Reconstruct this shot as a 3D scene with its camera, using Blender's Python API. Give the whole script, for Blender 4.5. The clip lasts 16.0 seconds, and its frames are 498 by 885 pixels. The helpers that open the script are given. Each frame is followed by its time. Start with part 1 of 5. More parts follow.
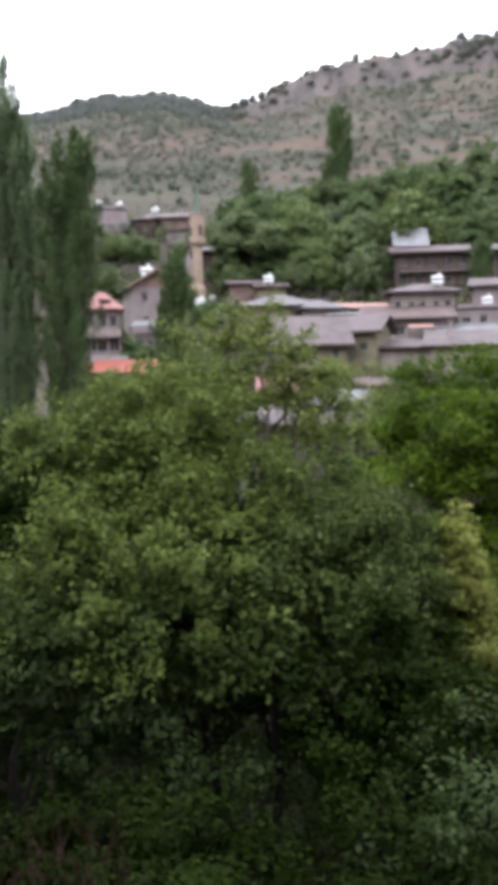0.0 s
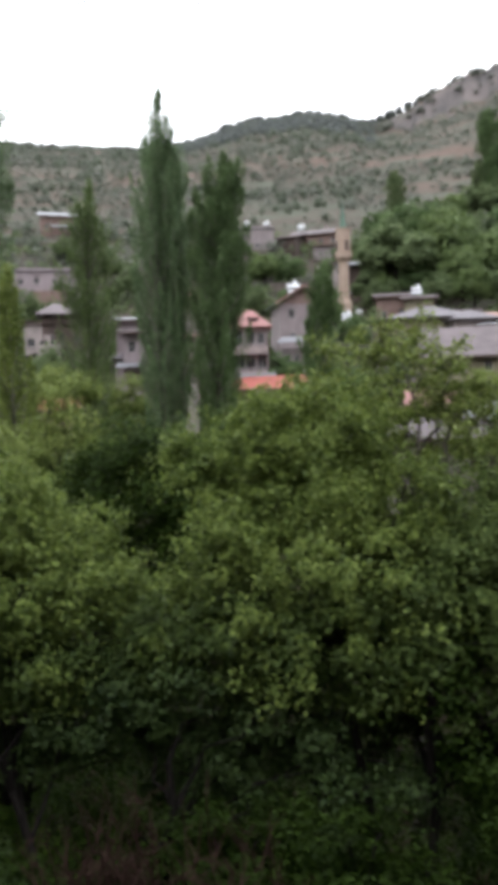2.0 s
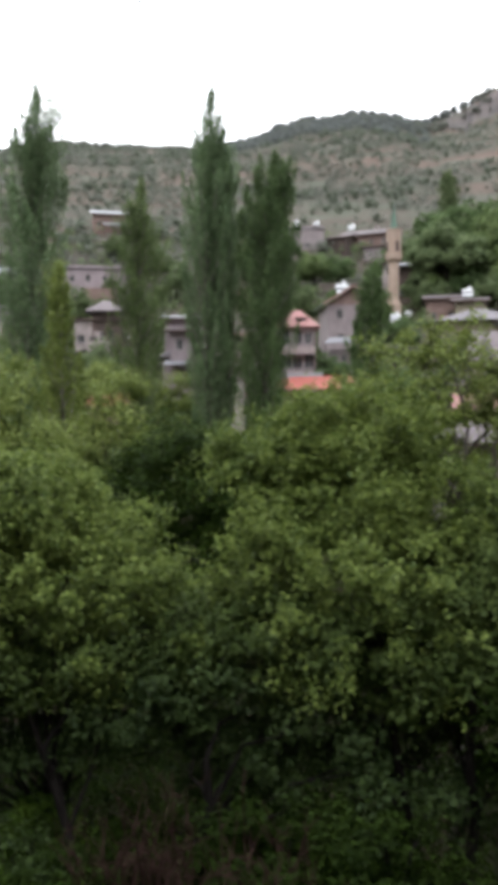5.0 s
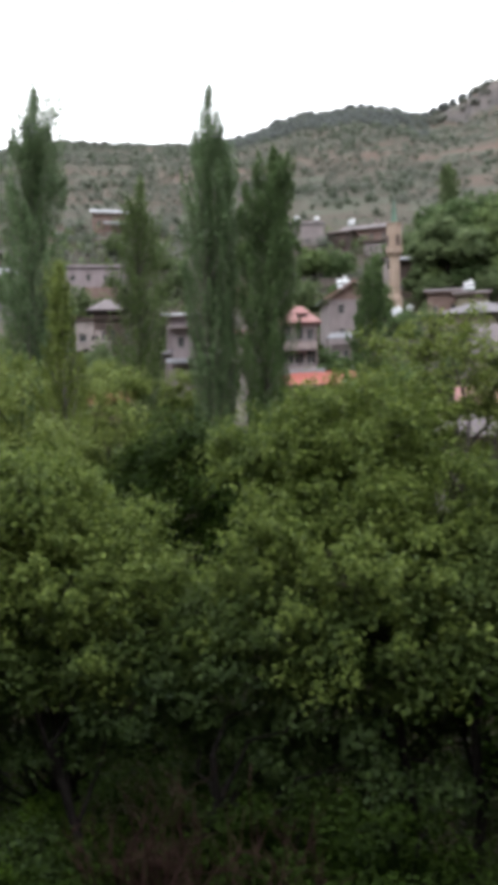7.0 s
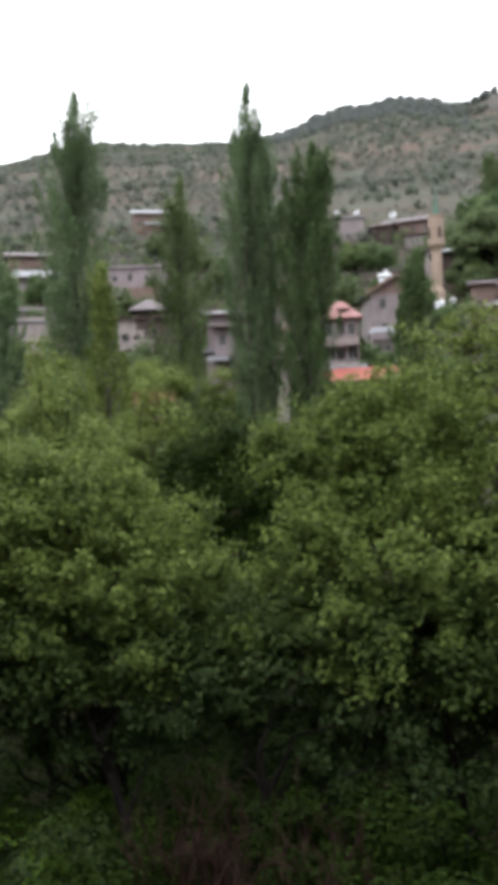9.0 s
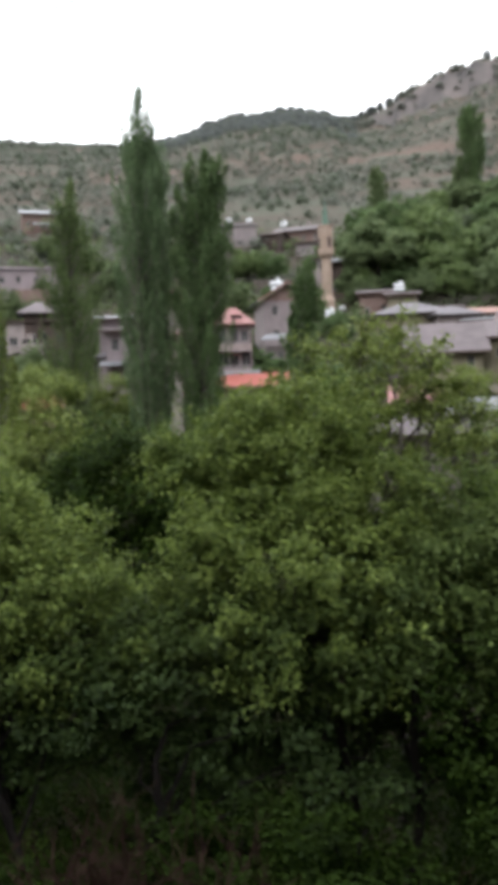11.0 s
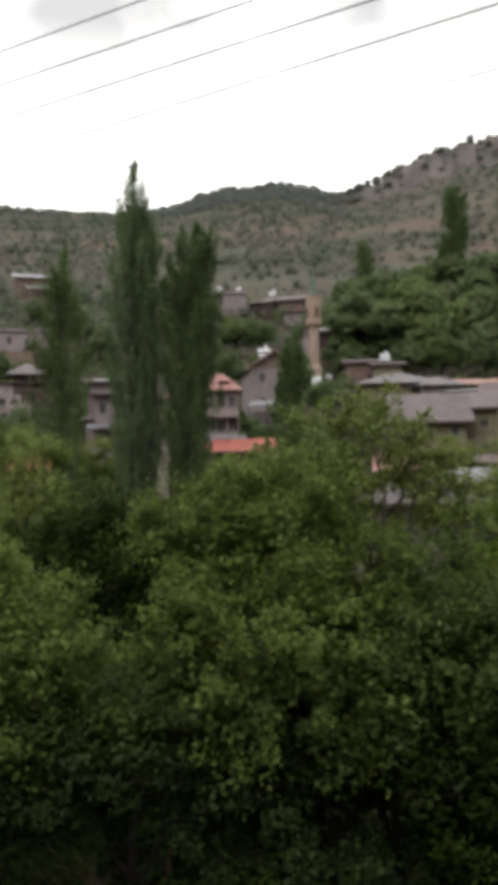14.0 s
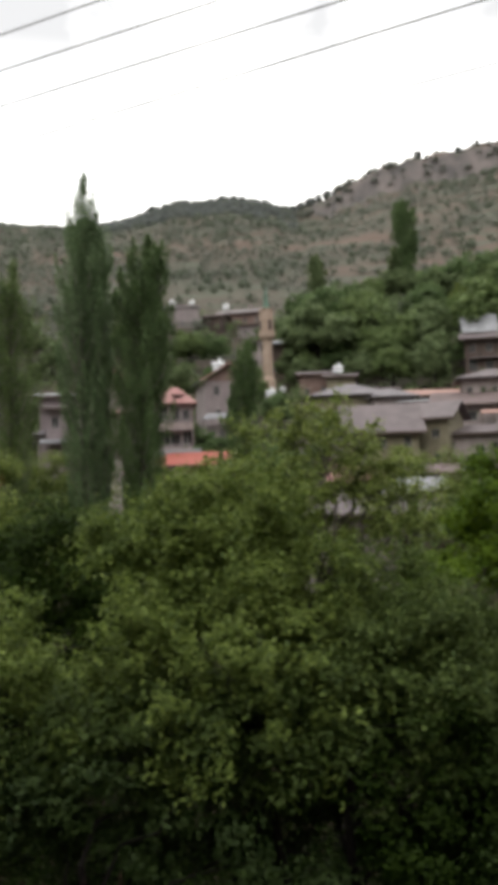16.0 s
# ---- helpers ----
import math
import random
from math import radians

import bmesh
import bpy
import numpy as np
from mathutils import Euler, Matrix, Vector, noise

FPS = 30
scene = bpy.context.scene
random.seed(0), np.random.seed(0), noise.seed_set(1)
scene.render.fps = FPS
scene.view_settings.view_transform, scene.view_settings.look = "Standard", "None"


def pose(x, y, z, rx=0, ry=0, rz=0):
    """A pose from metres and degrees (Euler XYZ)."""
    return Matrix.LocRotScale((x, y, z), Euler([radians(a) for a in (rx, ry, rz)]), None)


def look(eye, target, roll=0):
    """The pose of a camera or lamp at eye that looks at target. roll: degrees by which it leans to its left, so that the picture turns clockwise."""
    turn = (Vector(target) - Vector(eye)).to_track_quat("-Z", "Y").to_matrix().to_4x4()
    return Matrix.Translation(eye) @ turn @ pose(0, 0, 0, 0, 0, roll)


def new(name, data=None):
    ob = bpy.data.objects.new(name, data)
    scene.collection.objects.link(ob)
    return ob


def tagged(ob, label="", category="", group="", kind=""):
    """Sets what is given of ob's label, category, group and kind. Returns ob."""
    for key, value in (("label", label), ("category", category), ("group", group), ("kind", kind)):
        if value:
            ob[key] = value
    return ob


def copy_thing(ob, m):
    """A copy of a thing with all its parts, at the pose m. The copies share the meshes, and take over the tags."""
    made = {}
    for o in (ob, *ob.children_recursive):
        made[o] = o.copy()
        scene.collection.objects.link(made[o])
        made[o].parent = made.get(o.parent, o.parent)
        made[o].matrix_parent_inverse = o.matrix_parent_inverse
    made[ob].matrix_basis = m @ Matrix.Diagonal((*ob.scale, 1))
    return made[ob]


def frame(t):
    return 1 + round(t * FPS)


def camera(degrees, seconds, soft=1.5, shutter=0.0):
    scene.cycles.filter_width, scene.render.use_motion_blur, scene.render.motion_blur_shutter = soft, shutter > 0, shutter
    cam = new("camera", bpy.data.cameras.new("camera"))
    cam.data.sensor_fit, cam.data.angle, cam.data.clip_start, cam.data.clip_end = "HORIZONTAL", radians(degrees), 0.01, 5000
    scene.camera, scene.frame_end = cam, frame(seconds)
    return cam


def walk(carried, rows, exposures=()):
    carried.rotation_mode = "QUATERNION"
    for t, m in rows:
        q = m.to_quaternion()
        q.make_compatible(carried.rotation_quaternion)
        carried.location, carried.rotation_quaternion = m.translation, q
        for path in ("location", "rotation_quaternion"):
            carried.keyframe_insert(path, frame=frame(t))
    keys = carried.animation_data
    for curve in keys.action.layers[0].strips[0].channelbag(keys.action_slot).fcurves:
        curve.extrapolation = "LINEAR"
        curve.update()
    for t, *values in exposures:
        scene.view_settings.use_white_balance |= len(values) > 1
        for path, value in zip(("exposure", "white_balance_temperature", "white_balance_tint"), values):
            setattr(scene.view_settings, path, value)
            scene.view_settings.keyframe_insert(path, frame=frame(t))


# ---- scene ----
cam = camera(35.0, 16.0, soft=8.0)
PATH = [
    (0, (0.483, 0.651, 10.392), (0.472, 2.645, 10.234), -0.6),
    (0.5, (0.484, 0.616, 10.393), (0.379, 2.608, 10.245), -1.4),
    (1, (0.473, 0.624, 10.389), (0.274, 2.61, 10.251), -2.3),
    (1.5, (0.449, 0.603, 10.39), (0.158, 2.578, 10.267), -2.3),
    (2, (0.429, 0.595, 10.386), (0.05, 2.556, 10.273), -1.6),
    (2.5, (0.418, 0.591, 10.385), (-0.005, 2.543, 10.278), -0.9),
    (3, (0.407, 0.592, 10.395), (-0.045, 2.537, 10.29), -0.5),
    (3.5, (0.411, 0.622, 10.382), (-0.06, 2.563, 10.276), -0.6),
    (4, (0.408, 0.602, 10.385), (-0.074, 2.54, 10.276), -0.5),
    (6.5, (0.448, 0.599, 10.365), (-0.045, 2.533, 10.247), -0.4),
    (7, (0.458, 0.604, 10.362), (-0.04, 2.537, 10.242), -1.3),
    (7.5, (0.488, 0.584, 10.359), (-0.031, 2.511, 10.235), -2.0),
    (8, (0.486, 0.58, 10.36), (-0.093, 2.491, 10.239), -2.2),
    (8.5, (0.498, 0.576, 10.345), (-0.106, 2.479, 10.224), -2.4),
    (9, (0.474, 0.574, 10.348), (-0.128, 2.477, 10.224), -2.3),
    (9.5, (0.485, 0.569, 10.354), (-0.117, 2.472, 10.229), -2.2),
    (10, (0.461, 0.619, 10.362), (-0.101, 2.534, 10.236), -2.1),
    (10.2, (0.452, 0.631, 10.386), (0.022, 2.58, 10.251), -2.3),
    (12.5, (0.531, 0.424, 10.475), (0.227, 2.398, 10.383), -1.9),
    (13, (0.54, 0.416, 10.493), (0.235, 2.391, 10.426), -1.4),
    (13.5, (0.518, 0.385, 10.525), (0.214, 2.362, 10.516), -1.1),
    (14, (0.505, 0.404, 10.525), (0.203, 2.381, 10.566), -0.9),
    (14.5, (0.534, 0.4, 10.53), (0.232, 2.376, 10.593), -1.0),
    (15, (0.541, 0.444, 10.516), (0.26, 2.423, 10.578), -1.1),
    (15.5, (0.574, 0.463, 10.523), (0.334, 2.448, 10.591), -1.3),
    (16, (0.599, 0.494, 10.508), (0.409, 2.484, 10.579), -1.8),
]
walk(cam, [(t, look(e, g, r)) for t, e, g, r in PATH], exposures=((0, 0.76, 6350, 17), (0.5, 0.44, 6350, 16), (1.0, 0.54, 6400, 15), (1.5, 0.58, 6400, 13), (3.0, 0.6, 6450, 12), (4.0, 0.68, 6450, 12), (6.5, 0.5, 6450, 12), (8.0, 0.6, 6450, 11), (9.0, 0.61, 6450, 11), (12.5, 0.46, 6500, 11), (13.0, 0.38, 6550, 10), (13.5, -0.04, 6850, 10), (14.0, -0.08, 7050, 10), (14.5, -0.06, 7050, 10), (15.2, 0.0, 7050, 10), (16.0, 0.12, 7000, 10)))

# ---- world, sun ----
world = bpy.data.worlds.new("overcast_sky")
world.use_nodes = True
scene.world = world
wn, wl = world.node_tree.nodes, world.node_tree.links
wn.clear()
w_out = wn.new("ShaderNodeOutputWorld")
w_mix = wn.new("ShaderNodeMixShader")
w_sky = wn.new("ShaderNodeTexSky")
w_sky.sky_type = "NISHITA"
w_sky.sun_disc = False
w_sky.sun_elevation = radians(48)
w_sky.sun_rotation = radians(150)
w_blue = wn.new("ShaderNodeBackground")
w_blue.inputs["Strength"].default_value = 0.12
w_cloud = wn.new("ShaderNodeBackground")
w_noise = wn.new("ShaderNodeTexNoise")
w_noise.inputs["Scale"].default_value = 3.2
w_noise.inputs["Detail"].default_value = 5
w_coord = wn.new("ShaderNodeTexCoord")
w_ramp = wn.new("ShaderNodeValToRGB")
w_ramp.color_ramp.elements[0].position = 0.34
w_ramp.color_ramp.elements[0].color = (0.78, 0.81, 0.86, 1)
w_ramp.color_ramp.elements[1].position = 0.60
w_ramp.color_ramp.elements[1].color = (0.955, 0.975, 1.0, 1)
w_cover = wn.new("ShaderNodeMapRange")
w_cover.inputs["From Min"].default_value = 0.30
w_cover.inputs["From Max"].default_value = 0.42
w_cover.inputs["To Min"].default_value = 0.80
w_cover.inputs["To Max"].default_value = 1.0
wl.new(w_coord.outputs["Generated"], w_noise.inputs["Vector"])
wl.new(w_noise.outputs["Fac"], w_ramp.inputs["Fac"])
wl.new(w_noise.outputs["Fac"], w_cover.inputs["Value"])
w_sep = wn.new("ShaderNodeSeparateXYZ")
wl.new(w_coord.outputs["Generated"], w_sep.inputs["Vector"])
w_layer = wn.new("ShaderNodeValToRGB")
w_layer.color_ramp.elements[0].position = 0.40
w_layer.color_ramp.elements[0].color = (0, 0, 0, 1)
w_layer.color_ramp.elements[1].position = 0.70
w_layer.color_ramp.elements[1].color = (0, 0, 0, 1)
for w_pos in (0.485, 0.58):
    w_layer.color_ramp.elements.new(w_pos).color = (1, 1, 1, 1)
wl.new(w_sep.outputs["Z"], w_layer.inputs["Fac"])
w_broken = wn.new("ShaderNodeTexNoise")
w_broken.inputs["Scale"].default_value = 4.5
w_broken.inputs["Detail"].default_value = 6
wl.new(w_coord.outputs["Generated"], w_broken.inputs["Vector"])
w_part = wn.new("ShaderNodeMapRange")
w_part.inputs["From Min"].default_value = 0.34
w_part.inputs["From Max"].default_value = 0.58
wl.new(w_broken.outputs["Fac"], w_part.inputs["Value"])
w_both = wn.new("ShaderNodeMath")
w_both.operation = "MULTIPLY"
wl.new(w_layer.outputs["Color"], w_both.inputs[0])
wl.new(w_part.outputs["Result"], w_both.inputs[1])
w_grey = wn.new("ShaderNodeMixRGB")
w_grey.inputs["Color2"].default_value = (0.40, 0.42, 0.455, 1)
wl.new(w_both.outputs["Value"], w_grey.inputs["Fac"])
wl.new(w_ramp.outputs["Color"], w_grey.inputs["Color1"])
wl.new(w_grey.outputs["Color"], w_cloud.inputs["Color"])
# thin cloud overhead: the zenith is brighter than the horizon
w_high = wn.new("ShaderNodeMapRange")
w_high.inputs["From Min"].default_value = 0.60
w_high.inputs["From Max"].default_value = 0.95
w_high.inputs["To Min"].default_value = 2.0
w_high.inputs["To Max"].default_value = 3.1
wl.new(w_sep.outputs["Z"], w_high.inputs["Value"])
wl.new(w_high.outputs["Result"], w_cloud.inputs["Strength"])
wl.new(w_sky.outputs["Color"], w_blue.inputs["Color"])
wl.new(w_cover.outputs["Result"], w_mix.inputs["Fac"])
wl.new(w_blue.outputs["Background"], w_mix.inputs[1])
wl.new(w_cloud.outputs["Background"], w_mix.inputs[2])
wl.new(w_mix.outputs["Shader"], w_out.inputs["Surface"])

sun = new("sun", bpy.data.lights.new("sun", "SUN"))
sun.data.energy = 0.5
sun.data.angle = radians(25)
sun.data.color = (1.0, 0.97, 0.92)
sun.matrix_world = look((0, 0, 300), (0 + 60, 60 + 104, 300 - 133))


# ---- materials ----
def material(name):
    m = bpy.data.materials.new(name)
    m.use_nodes = True
    n, l = m.node_tree.nodes, m.node_tree.links
    return m, n, l, n["Principled BSDF"]


def surface(name, dark, light, rough=0.8, scale=0.6, fine=9.0, bump=0.3, metal=0.0, streak=0.0, ribs=0.0, spread=0.0):
    """Grain at two scales between two colours; streak: runs down the face; ribs: ribs per metre across x."""
    m, n, l, b = material(name)
    co = n.new("ShaderNodeTexCoord")
    big, small = n.new("ShaderNodeTexNoise"), n.new("ShaderNodeTexNoise")
    big.inputs["Scale"].default_value, big.inputs["Detail"].default_value = scale, 6
    small.inputs["Scale"].default_value, small.inputs["Detail"].default_value = fine, 4
    if streak:
        mp = n.new("ShaderNodeMapping")
        mp.inputs["Scale"].default_value = (2.0, 2.0, streak)
        l.new(co.outputs["Object"], mp.inputs["Vector"])
        l.new(mp.outputs["Vector"], big.inputs["Vector"])
    else:
        l.new(co.outputs["Object"], big.inputs["Vector"])
    l.new(co.outputs["Object"], small.inputs["Vector"])
    add = n.new("ShaderNodeMath")
    add.operation = "MULTIPLY_ADD"
    add.inputs[1].default_value = 0.35
    l.new(small.outputs["Fac"], add.inputs[0])
    sub = n.new("ShaderNodeMath")
    sub.operation = "MULTIPLY"
    sub.inputs[1].default_value = 0.65
    l.new(big.outputs["Fac"], sub.inputs[0])
    l.new(sub.outputs["Value"], add.inputs[2])
    ramp = n.new("ShaderNodeValToRGB")
    ramp.color_ramp.elements[0].position, ramp.color_ramp.elements[1].position = 0.34, 0.66
    ramp.color_ramp.elements[0].color, ramp.color_ramp.elements[1].color = (*dark, 1), (*light, 1)
    l.new(add.outputs["Value"], ramp.inputs["Fac"])
    l.new(ramp.outputs["Color"], b.inputs["Base Color"])
    b.inputs["Roughness"].default_value, b.inputs["Metallic"].default_value = rough, metal
    bp = n.new("ShaderNodeBump")
    bp.inputs["Strength"].default_value, bp.inputs["Distance"].default_value = bump, 0.04
    if ribs:
        wv = n.new("ShaderNodeTexWave")
        wv.inputs["Scale"].default_value = ribs / 6.3 * 3
        wv.inputs["Distortion"].default_value = 0.15
        l.new(co.outputs["Object"], wv.inputs["Vector"])
        l.new(wv.outputs["Fac"], bp.inputs["Height"])
    else:
        l.new(small.outputs["Fac"], bp.inputs["Height"])
    l.new(bp.outputs["Normal"], b.inputs["Normal"])
    return m


def leaf_material(name, dark, light, through_light=0.38, rough=0.5, patch=0.5, gloss=0.14):
    """Each leaf takes its own shade; patches of the crown lean lighter or darker."""
    m, n, l, b = material(name)
    geo, co = n.new("ShaderNodeNewGeometry"), n.new("ShaderNodeTexCoord")
    big = n.new("ShaderNodeTexNoise")
    big.inputs["Scale"].default_value, big.inputs["Detail"].default_value = patch, 3
    l.new(co.outputs["Object"], big.inputs["Vector"])
    mix = n.new("ShaderNodeMath")
    mix.operation = "MULTIPLY_ADD"
    mix.inputs[1].default_value = 0.55
    l.new(geo.outputs["Random Per Island"], mix.inputs[0])
    half = n.new("ShaderNodeMath")
    half.operation = "MULTIPLY"
    half.inputs[1].default_value = 0.5
    l.new(big.outputs["Fac"], half.inputs[0])
    l.new(half.outputs["Value"], mix.inputs[2])
    ramp = n.new("ShaderNodeValToRGB")
    ramp.color_ramp.elements[0].position, ramp.color_ramp.elements[1].position = 0.15, 0.85
    ramp.color_ramp.elements[0].color, ramp.color_ramp.elements[1].color = (*dark, 1), (*light, 1)
    l.new(mix.outputs["Value"], ramp.inputs["Fac"])
    l.new(ramp.outputs["Color"], b.inputs["Base Color"])
    b.inputs["Roughness"].default_value = rough
    b.inputs["Specular IOR Level"].default_value = gloss
    tr = n.new("ShaderNodeBsdfTranslucent")
    l.new(ramp.outputs["Color"], tr.inputs["Color"])
    ms = n.new("ShaderNodeMixShader")
    ms.inputs["Fac"].default_value = through_light
    l.new(b.outputs["BSDF"], ms.inputs[1])
    l.new(tr.outputs["BSDF"], ms.inputs[2])
    l.new(ms.outputs["Shader"], n["Material Output"].inputs["Surface"])
    return m


def hillside_material():
    """Dry grass, brown soil and green patches; bare rock where the slope is steep."""
    m, n, l, b = material("hillside_soil_and_rock")
    geo, co = n.new("ShaderNodeNewGeometry"), n.new("ShaderNodeTexCoord")
    big, mid, fine = (n.new("ShaderNodeTexNoise") for _ in range(3))
    for node, s, d in ((big, 0.018, 5), (mid, 0.09, 6), (fine, 0.9, 5)):
        node.inputs["Scale"].default_value, node.inputs["Detail"].default_value = s, d
        l.new(co.outputs["Object"], node.inputs["Vector"])
    band = n.new("ShaderNodeMapping")
    band.inputs["Scale"].default_value = (0.55, 0.55, 2.6)
    l.new(co.outputs["Object"], band.inputs["Vector"])
    for node in (big, mid):
        l.new(band.outputs["Vector"], node.inputs["Vector"])
    # soil, grass and rock tones are partly greyed to hold distance haze
    soil = n.new("ShaderNodeValToRGB")
    soil.color_ramp.elements[0].position, soil.color_ramp.elements[1].position = 0.36, 0.64
    soil.color_ramp.elements[0].color = (0.072, 0.068, 0.056, 1)
    soil.color_ramp.elements[1].color = (0.112, 0.082, 0.068, 1)
    mid_el = soil.color_ramp.elements.new(0.5)
    mid_el.color = (0.090, 0.075, 0.062, 1)
    l.new(big.outputs["Fac"], soil.inputs["Fac"])
    grass = n.new("ShaderNodeMixRGB")
    grass.inputs["Color2"].default_value = (0.084, 0.090, 0.070, 1)
    gr = n.new("ShaderNodeMapRange")
    gr.inputs["From Min"].default_value, gr.inputs["From Max"].default_value = 0.48, 0.62
    l.new(mid.outputs["Fac"], gr.inputs["Value"])
    l.new(gr.outputs["Result"], grass.inputs["Fac"])
    l.new(soil.outputs["Color"], grass.inputs["Color1"])
    rock = n.new("ShaderNodeValToRGB")
    rock.color_ramp.elements[0].position, rock.color_ramp.elements[1].position = 0.35, 0.68
    rock.color_ramp.elements[0].color = (0.074, 0.069, 0.068, 1)
    rock.color_ramp.elements[1].color = (0.135, 0.117, 0.112, 1)
    st = n.new("ShaderNodeMapping")
    st.inputs["Scale"].default_value = (0.10, 0.10, 0.025)
    rn = n.new("ShaderNodeTexNoise")
    rn.inputs["Scale"].default_value, rn.inputs["Detail"].default_value = 1.0, 7
    l.new(co.outputs["Object"], st.inputs["Vector"])
    l.new(st.outputs["Vector"], rn.inputs["Vector"])
    l.new(rn.outputs["Fac"], rock.inputs["Fac"])
    sep = n.new("ShaderNodeSeparateXYZ")
    l.new(geo.outputs["True Normal"], sep.inputs["Vector"])
    steep = n.new("ShaderNodeMapRange")
    steep.inputs["From Min"].default_value, steep.inputs["From Max"].default_value = 0.80, 0.68
    l.new(sep.outputs["Z"], steep.inputs["Value"])
    both = n.new("ShaderNodeMixRGB")
    l.new(steep.outputs["Result"], both.inputs["Fac"])
    l.new(grass.outputs["Color"], both.inputs["Color1"])
    l.new(rock.outputs["Color"], both.inputs["Color2"])
    # leaf litter of the near ground, with the trees' shade put into its colour
    shaded_litter = n.new("ShaderNodeValToRGB")
    shaded_litter.color_ramp.elements[0].position, shaded_litter.color_ramp.elements[1].position = 0.40, 0.62
    shaded_litter.color_ramp.elements[0].color = (0.008, 0.012, 0.005, 1)
    shaded_litter.color_ramp.elements[1].color = (0.030, 0.022, 0.015, 1)
    l.new(fine.outputs["Fac"], shaded_litter.inputs["Fac"])
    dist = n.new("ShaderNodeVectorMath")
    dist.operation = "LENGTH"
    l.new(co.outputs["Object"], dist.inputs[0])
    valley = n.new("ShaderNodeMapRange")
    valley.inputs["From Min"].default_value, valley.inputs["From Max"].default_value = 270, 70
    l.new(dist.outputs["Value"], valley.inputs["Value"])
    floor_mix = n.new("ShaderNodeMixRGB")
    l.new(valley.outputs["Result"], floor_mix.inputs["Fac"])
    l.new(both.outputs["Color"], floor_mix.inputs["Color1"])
    l.new(shaded_litter.outputs["Color"], floor_mix.inputs["Color2"])
    l.new(floor_mix.outputs["Color"], b.inputs["Base Color"])
    b.inputs["Roughness"].default_value = 0.95
    b.inputs["Specular IOR Level"].default_value = 0.05
    bp = n.new("ShaderNodeBump")
    bp.inputs["Strength"].default_value, bp.inputs["Distance"].default_value = 0.5, 0.6
    l.new(fine.outputs["Fac"], bp.inputs["Height"])
    l.new(bp.outputs["Normal"], b.inputs["Normal"])
    return m


